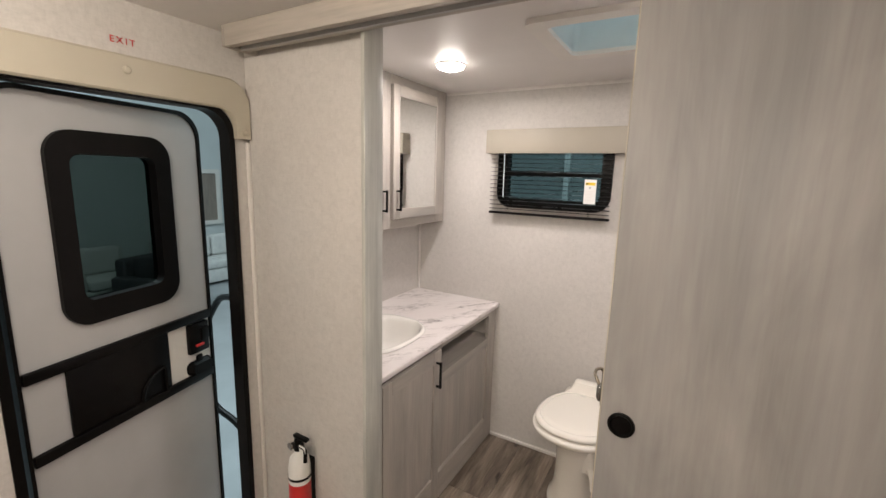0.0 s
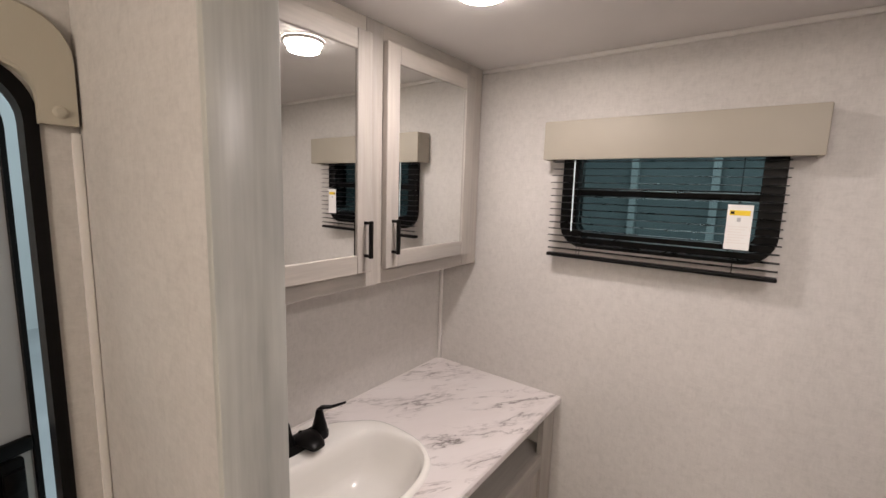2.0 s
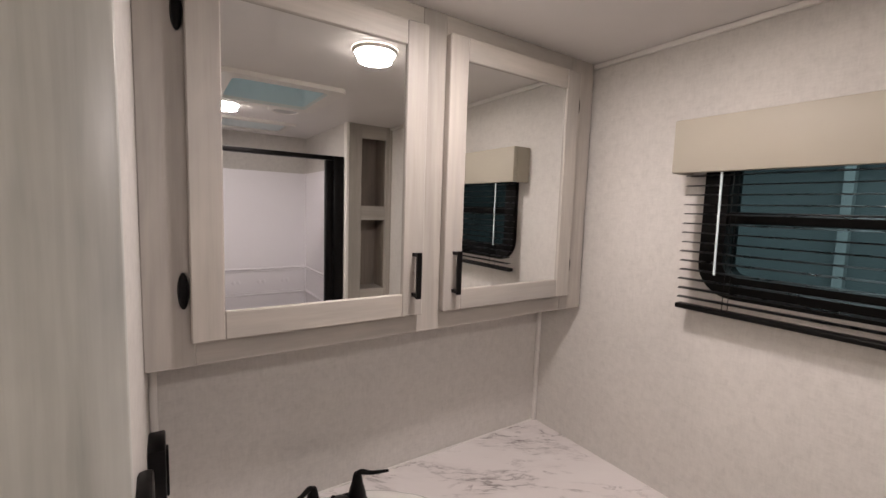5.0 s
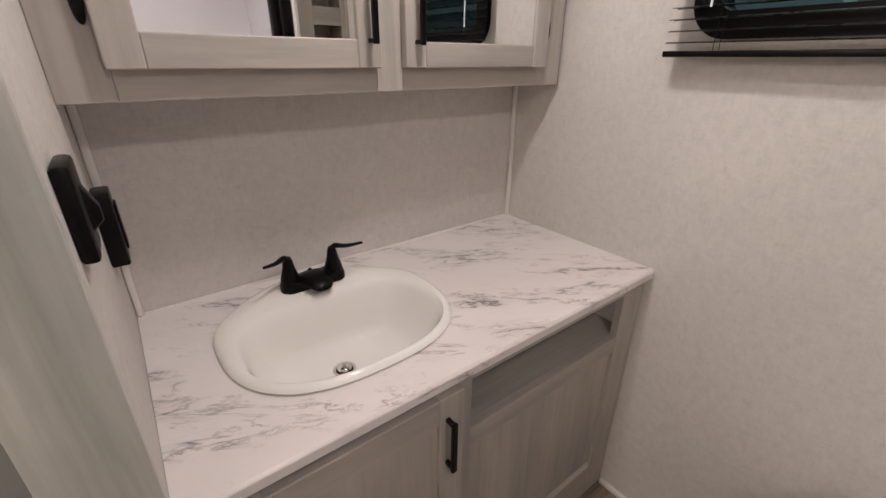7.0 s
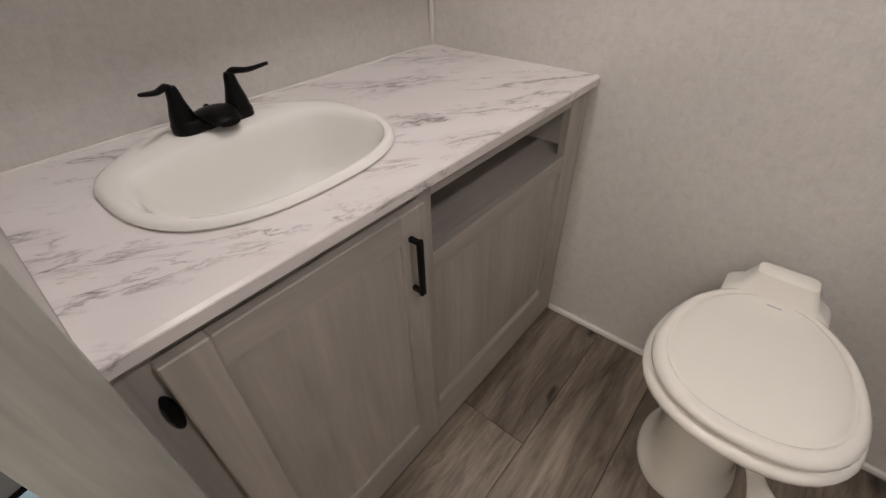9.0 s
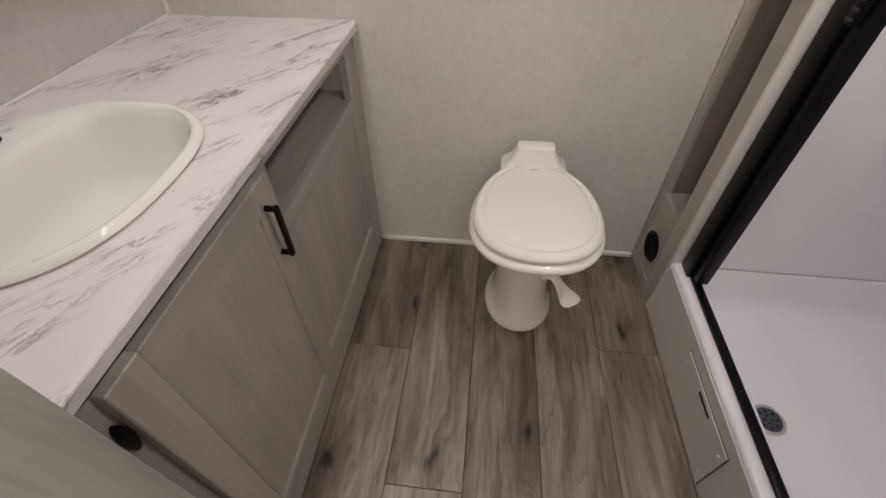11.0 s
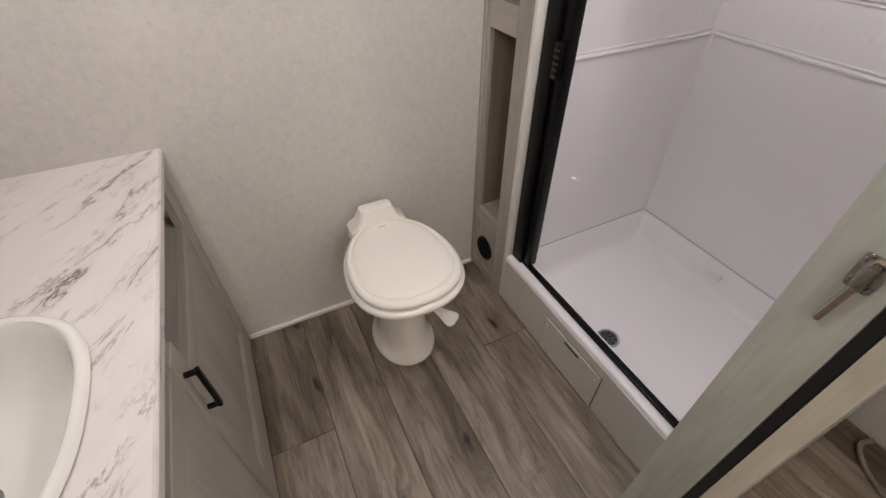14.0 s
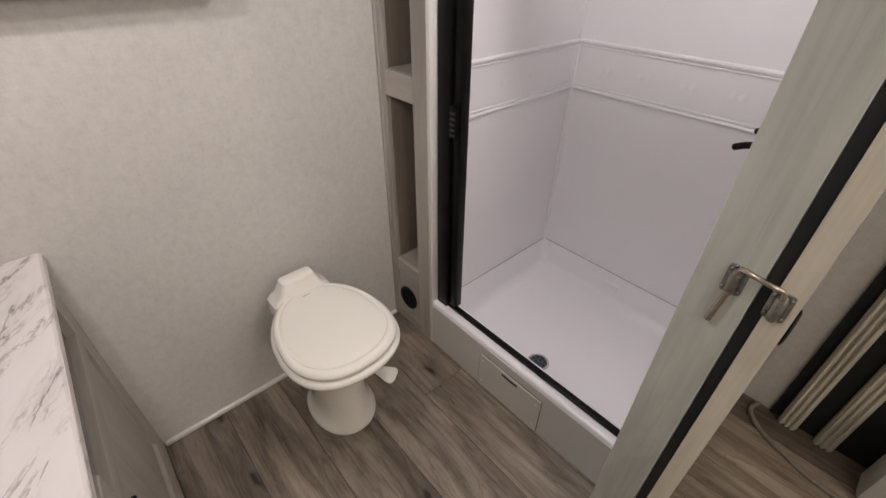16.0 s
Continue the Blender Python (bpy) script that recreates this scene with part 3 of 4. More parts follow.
    ring = ring_plate("x", -0.052, 0.006, round_rect(1.150, 1.806, 0.005 + EZ, 1.700 + EZ, 0.10), round_rect(1.172, 1.786, 0.027 + EZ, 1.678 + EZ, 0.085))
    linked("door_frame", ring, BLACK, kind="structure", label="black entry door frame with rounded corners")


def exit_sign():
    t = thing("exit_sign", 0.001, 1.49, 1.80, "small clear exit plate with red letters", "sign")
    part("plate", box(0.0005, 0.0012, 1.455, 1.522, 1.808, 1.838), WALL, t)
    cu = bpy.data.curves.new("letters", "FONT")
    cu.body, cu.size, cu.extrude, cu.align_x, cu.align_y, cu.space_character = "EXIT", 0.024, 0.0006, "CENTER", "CENTER", 1.35
    cu.materials.append(RED)
    tmp = new("letters", cu)
    me = bpy.data.meshes.new_from_object(tmp.evaluated_get(bpy.context.evaluated_depsgraph_get()))
    bpy.data.objects.remove(tmp)
    ob = new("letters", me)
    ob.parent = t
    ob.matrix_local = pose(0.0022, 0.0, 0.0225, 90, 0, 90)
    tagged(ob, "red letters")
    t.location += Vector((0, 0, EZ))


def extinguisher():
    x, y, z = 0.272, 1.808, 0.148
    t = thing("fire_extinguisher", x, y, z, "small white fire extinguisher with red label on partition", "fire extinguisher")
    part("cylinder", lathe([(0.030, 0.0), (0.038, 0.006), (0.039, 0.02), (0.039, 0.30), (0.034, 0.335), (0.018, 0.355), (0.016, 0.37)], x, y, z), PAPER, t)
    part("label", lathe([(0.0394, 0.07), (0.0394, 0.245)], x, y, z, cap=(False, False)), RED, t, "red instruction label")
    part("valve", lathe([(0.017, 0.0), (0.019, 0.02), (0.014, 0.045)], x, y, z + 0.368), BLACK, t)
    part("gauge", lathe([(0.014, 0.0), (0.014, -0.012), (0.011, -0.014)], x - 0.018, y - 0.012, z + 0.385, "y", 16), CHROME, t)
    part("lever", box(x - 0.02, x + 0.048, y - 0.009, y + 0.009, z + 0.412, z + 0.424, 0.003), BLACK, t)
    part("nozzle", tube(curve_points([(x + 0.01, y - 0.01, z + 0.39), (x + 0.042, y - 0.01, z + 0.385), (x + 0.045, y - 0.012, z + 0.34)]), 0.007), BLACK, t)
    part("tag", box(x + 0.02, x + 0.05, y - 0.016, y - 0.015, z + 0.375, z + 0.40), PAPER, t)
    part("bracket", lathe([(0.041, 0.262), (0.041, 0.272)], x, y, z, cap=(False, False)), BLACK, t, "black strap")
    part("mount", box(x - 0.02, x + 0.02, y + 0.030, 1.8619, z + 0.03, z + 0.31), BLACK, t)


def sliding_door():
    t = thing("sliding_door", 1.75, 1.79, 0.012, "grey-washed wood sliding door pushed open", "door", kind="structure")
    part("leaf", box(1.274, 2.16, 1.785, 1.814, 0.012, 1.884, 0.002), DOORW, t)
    part("edge_band", box(1.2715, 1.274, 1.7855, 1.8135, 0.012, 1.884), CREAM, t, "pale cream edge band")
    part("finger_pull", lathe([(0.028, 0.0), (0.028, -0.003), (0.023, -0.005), (0.020, -0.001), (0.0005, -0.001)], 1.318, 1.785, 0.985, "y", 32), BLACK, t, "round black finger pull")
    track = thing("door_track", 1.1, 1.78, 1.885, "grey-washed wood valance covering the door track", "door track", kind="structure")
    part("fascia", box(0.076, 2.2, 1.742, 1.757, 1.886, H, 0.002), RAILW, track)
    part("end_cap", box(0.061, 0.076, 1.742, 1.8615, 1.886, H, 0.002), RAILW, track)
    part("soffit", box(0.076, 2.2, 1.757, 1.774, 1.889, 1.925, 0.002, 1), RAILW, track)
    part("soffit", box(0.076, 2.2, 1.8085, 1.8285, 1.889, 1.925, 0.002, 1), RAILW, track)
    part("channel", box(0.076, 2.2, 1.774, 1.8085, 1.905, 1.925), GREYT, track, "grey metal channel")
    part("rail", box(0.08, 2.19, 1.794, 1.804, 1.8865, 1.9045), GREYT, track, "dark metal rail")


def privacy_latch():
    t = thing("door_latch", 1.283, 1.815, 1.02, "chrome swing latch between sliding door and jamb", "latch")
    def plate(name, x, y, z):
        """Stamped plate with a raised saddle and two screws."""
        p = part(name, loft([on_plane("x", x, round_rect(y - 0.013, y + 0.013, z - 0.022, z + 0.022, 0.005, 4)), on_plane("x", x - 0.0018, round_rect(y - 0.0125, y + 0.0125, z - 0.0215, z + 0.0215, 0.005, 4)), on_plane("x", x - 0.0024, round_rect(y - 0.011, y + 0.011, z - 0.020, z + 0.020, 0.004, 4))]), PLATED, t)
        part("saddle", tube([(x - 0.004, y, z - 0.019), (x - 0.006, y, z - 0.012), (x - 0.006, y, z + 0.012), (x - 0.004, y, z + 0.019)], [0.006, 0.0075, 0.0075, 0.006], 12), PLATED, p)
        for dy, dz in ((-0.009, -0.015), (0.009, 0.015), (0.009, -0.015), (-0.009, 0.015)):
            part("screw", lathe([(0.0034, 0.0), (0.0031, -0.0015), (0.0018, -0.0026), (0.0005, -0.003)], x - 0.0022, y + dy, z + dz, "x", 10), PLATED, p)

    plate("jamb_plate", 1.2858, 1.841, 1.045)
    plate("door_plate", 1.2843, 1.788, 1.037)
    part("pin", tube([(1.277, 1.847, 0.976), (1.2775, 1.841, 1.030), (1.2775, 1.841, 1.056)], 0.0046, 12), NICKEL, t)
    part("swing_bar", tube(curve_points([(1.2775, 1.841, 1.056), (1.272, 1.838, 1.070), (1.264, 1.824, 1.074), (1.262, 1.803, 1.072), (1.268, 1.791, 1.067), (1.277, 1.788, 1.050)]), 0.0036, 12), NICKEL, t)
    t.location += Vector((-0.012, 0.017, 0.0))


# ---- vanity side ----


def wall_cabinet():
    t = thing("mirror_cabinet", 0.085, 2.45, 1.243, "grey-washed wood wall cabinet with two mirror doors", "cabinet")
    part("carcass", box(0.0005, 0.152, 1.9125, 2.985, 1.250, H - 0.0005), CABY, t)
    for y0, y1 in ((1.9125, 1.985), (2.418, 2.478), (2.895, 2.986)):
        part("stile", box(0.152, 0.171, y0, y1, 1.243, H - 0.0005, 0.001, 1), CAB, t)
    for y0, y1 in ((1.985, 2.418), (2.478, 2.895)):
        for z0, z1 in ((1.243, 1.300), (1.895, H - 0.0005)):
            part("rail", box(0.152, 0.1702, y0, y1, z0, z1, 0.001, 1), CABY, t)
    for y0, y1, hy, hinge_y in ((1.979, 2.420, 2.396, 1.969), (2.476, 2.907, 2.502, 2.917)):
        d = framed_door(0.172, 0.192, y0, y1, 1.288, 1.906, 0.050, t, "framed mirror door")
        part("mirror", box(0.180, 0.186, y0 + 0.049, y1 - 0.049, 1.337, 1.857), MIRROR, d, "clear mirror glass")
        pull_handle(0.192, hy, 1.330, 1.430, d)
        for z in (1.375, 1.82):
            hinge(0.172, hinge_y, z, d)


def vanity():
    t = thing("vanity_cabinet", 0.26, 2.45, 0.0, "grey-washed wood vanity with open shelf beside door", "cabinet")
    part("base", box(0.02, 0.503, 1.915, 2.995, 0.0, 0.12), CABY, t)
    part("rear_panel", box(0.002, 0.012, 1.915, 2.995, 0.12, 0.785), CABY, t)
    part("side_panel", box(0.012, 0.503, 1.9135, 1.928, 0.12, 0.785), CAB, t)
    part("side_panel", box(0.012, 0.503, 2.982, 2.9985, 0.12, 0.785), CAB, t)
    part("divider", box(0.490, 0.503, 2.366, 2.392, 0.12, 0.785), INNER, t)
    for y0, y1 in ((1.9135, 1.962), (2.338, 2.392), (2.905, 2.9985)):
        part("stile", box(0.503, 0.523, y0, y1, 0.0, 0.786, 0.001, 1), CAB, t)
    for y0, y1, z0, z1 in ((1.962, 2.338, 0.0, 0.14), (2.392, 2.905, 0.0, 0.135), (2.392, 2.905, 0.578, 0.628), (1.962, 2.338, 0.742, 0.786), (2.392, 2.905, 0.755, 0.786)):
        part("rail", box(0.503, 0.5225, y0, y1, z0, z1, 0.001, 1), CABY, t)
    part("fixed_panel", box(0.500, 0.514, 2.386, 2.911, 0.13, 0.584), CAB, t)
    bm = loft([[(0.514, 2.392, 0.135), (0.514, 2.905, 0.135), (0.5225, 2.905, 0.135), (0.5225, 2.392, 0.135)],
               [(0.514, 2.392, 0.146), (0.514, 2.905, 0.146), (0.5145, 2.905, 0.146), (0.5145, 2.392, 0.146)]])
    part("panel_moulding", bm, CABY, t)
    part("shelf", box(0.16, 0.503, 2.380, 2.982, 0.614, 0.627), CABY, t)
    # the recess's shade is in this board's darker colour
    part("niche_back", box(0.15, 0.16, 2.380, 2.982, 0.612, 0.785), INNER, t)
    part("niche_side", box(0.16, 0.500, 2.962, 2.981, 0.628, 0.785), TRIMW, t, "pale unfinished side board")
    d = framed_door(0.524, 0.543, 1.950, 2.356, 0.112, 0.768, 0.056, t, "shaker cabinet door")
    part("door_panel", box(0.5315, 0.535, 2.003, 2.303, 0.165, 0.715), CAB, d)
    pull_handle(0.541, 2.317, 0.606, 0.724, d)
    for z in (0.685, 0.19):
        hinge(0.524, 1.940, z, d)


SX, SY = 0.250, 2.249


def egg(cx, cy, ax, ay, z, n=56, front=2.6, rear=1.9):
    """Rounded outline, squarer towards the room than towards the wall."""
    pts = []
    for i in range(n):
        a = 2 * math.pi * i / n
        c, s = math.cos(a), math.sin(a)
        power = front if c > 0 else front + (rear - front) * min(1.0, -c * 1.6)
        u = math.copysign(abs(c) ** (2 / power), c)
        w = math.copysign(abs(s) ** (2 / power), s)
        pts.append((cx + ax * u, cy + ay * w, z))
    return pts


def counter():
    n = 56
    inner = egg(SX, SY, 0.192, 0.213, 0, n)
    x0, x1, y0, y1 = 0.0005, 0.541, 1.9125, 2.9995

    def rect_ring(e):
        a0, a1, b0, b1 = x0, x1 - e, y0, y1
        pts = []
        for x, y, _ in inner:
            dx, dy = x - SX, y - SY
            k = min((a1 - SX) / dx if dx > 1e-9 else ((a0 - SX) / dx if dx < -1e-9 else 1e9), (b1 - SY) / dy if dy > 1e-9 else ((b0 - SY) / dy if dy < -1e-9 else 1e9))
            pts.append([SX + dx * k, SY + dy * k])
        for cx, cy in ((a0, b0), (a0, b1), (a1, b0), (a1, b1)):
            j = min(range(n), key=lambda i: (pts[i][0] - cx) ** 2 + (pts[i][1] - cy) ** 2)
            pts[j] = [cx, cy]
        return pts
    o, oi = rect_ring(0.0), rect_ring(0.004)
    hole = [(x, y) for x, y, _ in inner]
    rings = [on_plane("z", 0.787, hole), on_plane("z", 0.787, o), on_plane("z", 0.806, o), on_plane("z", 0.81, oi), on_plane("z", 0.81, hole), on_plane("z", 0.787, hole)]
    t = thing("countertop", 0.27, 2.45, 0.787, "white marble-look laminate countertop with grey veins", "countertop")
    part("slab", loft(rings, cap=(False, False)), MARBLE, t)
    part("edge_band", box(0.5412, 0.5424, y0 + 0.001, y1 - 0.001, 0.7875, 0.8055, 0.0005, 1), MARBLE, t, "marble-look front edge strip")
    part("sealant", tube([(0.004, y0 + 0.01, 0.8115), (0.004, y1 - 0.01, 0.8115)], 0.003, 6), TRIMW, t)


def basin():
    t = thing("wash_basin", SX, SY, 0.81, "glossy white drop-in wash basin", "sink")
    prof = [(SX, 0.207, 0.229, 0.8105, 0), (SX, 0.210, 0.232, 0.815, 0), (SX, 0.207, 0.229, 0.821, 0), (SX + 0.002, 0.200, 0.222, 0.8245, 0), (SX + 0.008, 0.188, 0.212, 0.824, 0),
            (SX + 0.050, 0.143, 0.205, 0.8215, 1), (SX + 0.052, 0.138, 0.200, 0.816, 1), (SX + 0.053, 0.133, 0.195, 0.806, 1), (SX + 0.052, 0.128, 0.188, 0.785, 1), (SX + 0.048, 0.121, 0.175, 0.75, 1), (SX + 0.042, 0.112, 0.158, 0.715, 1),
            (SX + 0.036, 0.098, 0.136, 0.696, 1), (SX + 0.026, 0.062, 0.085, 0.684, 2), (SX + 0.020, 0.024, 0.024, 0.680, 2)]
    bm = loft([egg(c, SY, a, b_, z, 56, *((2.6, 1.9), (2.4, 3.6), (2.0, 2.0))[sh]) for c, a, b_, z, sh in prof], cap=(False, True))
    part("bowl", bm, CERAMIC, t, angle=60)
    part("drain", lathe([(0.024, 0.001), (0.025, 0.004), (0.019, 0.004), (0.017, 0.001)], SX + 0.020, SY - 0.005, 0.680), CHROME, t, "chrome drain ring")
    part("stopper", lathe([(0.015, 0.002), (0.016, 0.008), (0.012, 0.012), (0.004, 0.013), (0.004, 0.018), (0.0005, 0.019)], SX + 0.020, SY - 0.005, 0.680), CHROME, t, "chrome stopper")


def faucet():
    x, z = 0.106, 0.8235
    t = thing("faucet", x, 2.256, z, "matt black two-handle centerset faucet", "faucet")
    plate = [[(x + u * k, 2.256 + w * k2, z + h) for u, w in round_rect(-0.026, 0.026, -0.076, 0.076, 0.025)] for h, k, k2 in ((0.0, 1.0, 1.0), (0.014, 1.0, 1.0), (0.022, 0.86, 0.95))]
    part("base_plate", loft(plate), BLACK, t)
    for s in (-1, 1):
        y = 2.256 + s * 0.052
        h = part("handle", lathe([(0.022, 0.0), (0.020, 0.014), (0.0135, 0.036), (0.0105, 0.054), (0.008, 0.061), (0.0005, 0.063)], x, y, z + 0.018, n=20), BLACK, t)
        pts = curve_points([(x, y - s * 0.002, z + 0.068), (x + 0.002, y + s * 0.008, z + 0.080), (x + 0.018, y + s * 0.030, z + 0.080), (x + 0.042, y + s * 0.060, z + 0.089)], 6)
        part("lever", tube(pts, [0.0085 - 0.0055 * i / (len(pts) - 1) for i in range(len(pts))], 10), BLACK, h)
    rings = []
    for dx, w, z0, z1 in ((-0.024, 0.024, 0.016, 0.024), (-0.008, 0.034, 0.012, 0.031), (0.014, 0.036, 0.010, 0.036), (0.038, 0.031, 0.009, 0.034), (0.058, 0.025, 0.008, 0.027), (0.066, 0.019, 0.009, 0.021)):
        rings.append([(x + dx, 2.256 + w * math.cos(radians(a)), z + (z0 + z1) / 2 + (z1 - z0) / 2 * math.sin(radians(a))) for a in range(0, 360, 24)])
    part("spout", loft(rings), BLACK, t)
    part("lift_rod", lathe([(0.003, 0.0), (0.003, 0.012), (0.006, 0.015), (0.005, 0.021), (0.0005, 0.023)], x - 0.016, 2.256, z + 0.009, n=12), BLACK, t)


def wall_devices():
    t = thing("light_switch", 0.45, 1.914, 1.12, "black light switch on the partition", "switch")
    part("plate", box(0.415, 0.485, 1.9122, 1.928, 1.131, 1.228, 0.005), BLACK, t)
    part("rocker", loft([on_plane("y", 1.927, round_rect(0.438, 0.462, 1.155, 1.207, 0.004, 3)), on_plane("y", 1.938, round_rect(0.442, 0.458, 1.165, 1.181, 0.004, 3))]), BLACK, t)
    t.location += Vector((0, 0, -0.012))
    t = thing("power_outlet", 0.16, 1.914, 0.97, "black wall outlet above the countertop", "outlet")
    part("plate", box(0.10, 0.178, 1.9122, 1.938, 0.992, 1.110, 0.004), BLACK, t)
    part("face", box(0.120, 0.158, 1.938, 1.942, 1.014, 1.090, 0.002), BLACK, t)


# ---- window ----


def window():
    t = thing("window_1", 0.79, 3.0, 1.33, "black framed sliding window with tinted glass", "window", kind="structure")
    fr = part("window_frame", ring_plate("y", 2.984, 2.9998, round_rect(0.500, 1.075, 1.345, 1.702, 0.075), round_rect(0.550, 1.025, 1.395, 1.655, 0.03)), BLACK, t)
    part("jamb", ring_plate("y", 3.0002, 3.055, round_rect(0.529, 1.046, 1.373, 1.674, 0.03), round_rect(0.548, 1.027, 1.393, 1.657, 0.03)), BLACK, t)
    part("crossbar", box(0.549, 1.026, 2.992, 3.03, 1.512, 1.538, 0.003), BLACK, t)
    for z0, z1, y in ((1.394, 1.512, 3.02), (1.538, 1.656, 3.032)):
        p = part("pane", box(0.549, 1.026, y, y + 0.004, z0, z1), TINT, t, "dark teal tinted glass")
        p.visible_shadow = False
    v = thing("window_valance", 0.79, 2.96, 1.622, "greige vinyl covered box valance over the window", "valance")
    part("front", box(0.451, 1.136, 2.924, 2.940, 1.622, 1.741, 0.004), FABRIC, v)
    part("side", box(0.451, 0.465, 2.940, 2.9998, 1.622, 1.741, 0.003), FABRIC, v)
    part("side", box(1.122, 1.136, 2.940, 2.9998, 1.622, 1.741, 0.003), FABRIC, v)
    part("top", box(0.465, 1.122, 2.940, 2.9998, 1.727, 1.7405), FABRIC, v)
    b = thing("mini_blind", 0.78, 2.955, 1.31, "black metal mini blind with open slats, lowered", "blind")
    part("head_rail", box(0.478, 1.082, 2.942, 2.968, 1.69, 1.715, 0.003), BLACK, b)
    slat = bpy.data.meshes.new("slat")
    vs, fs = [], []
    for k, (dy, dz) in enumerate(((-0.0125, -0.0012), (-0.006, 0.0006), (0.0, 0.0012), (0.006, 0.0006), (0.0125, -0.0012))):
        for sx in (-0.302, 0.302):
            vs.append((sx, dy, dz))
            vs.append((sx, dy, dz - 0.0006))
    for k in range(4):
        a = 4 * k
        fs += [(a, a + 2, a + 6, a + 4), (a + 1, a + 5, a + 7, a + 3)]
    fs += [(0, 1, 3, 2), (16, 18, 19, 17)]
    slat.from_pydata(vs, [], fs)
    slat.materials.append(SLAT)
    for i in range(16):
        ob = new("slat", slat)
        ob.parent = b
        ob.matrix_local = pose(-0.001 + 0.0015 * math.sin(i * 2.3), 0.0, 0.030 + 0.0213 * i, 1 + 1.5 * math.sin(i * 1.7), 0.15 * math.sin(i * 3.1), 0)
    part("bottom_rail", box(0.474, 1.082, 2.943, 2.967, 1.312, 1.324, 0.003), BLACK, b)
    for x in (0.575, 0.985):
        for y in (2.9415, 2.9685):
            part("ladder_cord", tube([(x, y, 1.322), (x, y, 1.70)], 0.0008, 5), BLACK, b)
    part("tilt_wand", tube([(0.555, 2.938, 1.40), (0.552, 2.937, 1.69)], 0.0025, 6), SKYL, b, "clear plastic tilt wand")
    part("pull_cord", tube(curve_points([(1.012, 2.937, 1.69), (1.010, 2.937, 1.66), (1.018, 2.937, 1.63)]), 0.0018, 6), BLACK, b)
    g = thing("warning_tag", 0.985, 2.937, 1.385, "white hang tag with yellow warning band on blind", "tag")
    part("card", box(0.962, 1.016, 2.9355, 2.9365, 1.388, 1.503), PAPER, g)
    part("band", box(0.967, 1.011, 2.9350, 2.9355, 1.476, 1.489), YELLOW, g, "yellow warning band")
    part("mark", box(0.969, 0.977, 2.9346, 2.9350, 1.479, 1.486), BLACK, g)
    part("print", box(0.984, 0.992, 2.9351, 2.9355, 1.460, 1.470), GREYT, g)
    for i in range(7):
        part("print", box(0.968, 1.009 - 0.006 * (i % 3), 2.9352, 2.9355, 1.446 - 0.007 * i, 1.4485 - 0.007 * i), TRIMW, g)
    part("string", tube([(0.985, 2.9362, 1.503), (0.986, 2.938, 1.520)], 0.001, 5), BLACK, g)


# ---- toilet ----


def bowl_ring(z, half_w, front, back, cx=1.063, n=48, k=0.13, power=2.25):
    """Egg-shaped outline, narrow towards the wall."""
    cy, l = (front + back) / 2, (back - front) / 2
    pts = []
    for i in range(n):
        a = 2 * math.pi * i / n
        c, s = math.cos(a), math.sin(a)
        u = math.copysign(abs(s) ** (2 / power), s)
        w = math.copysign(abs(c) ** (2 / power), c)
        pts.append((cx + half_w * u * (1 - k * w), cy + l * w, z))
    return pts


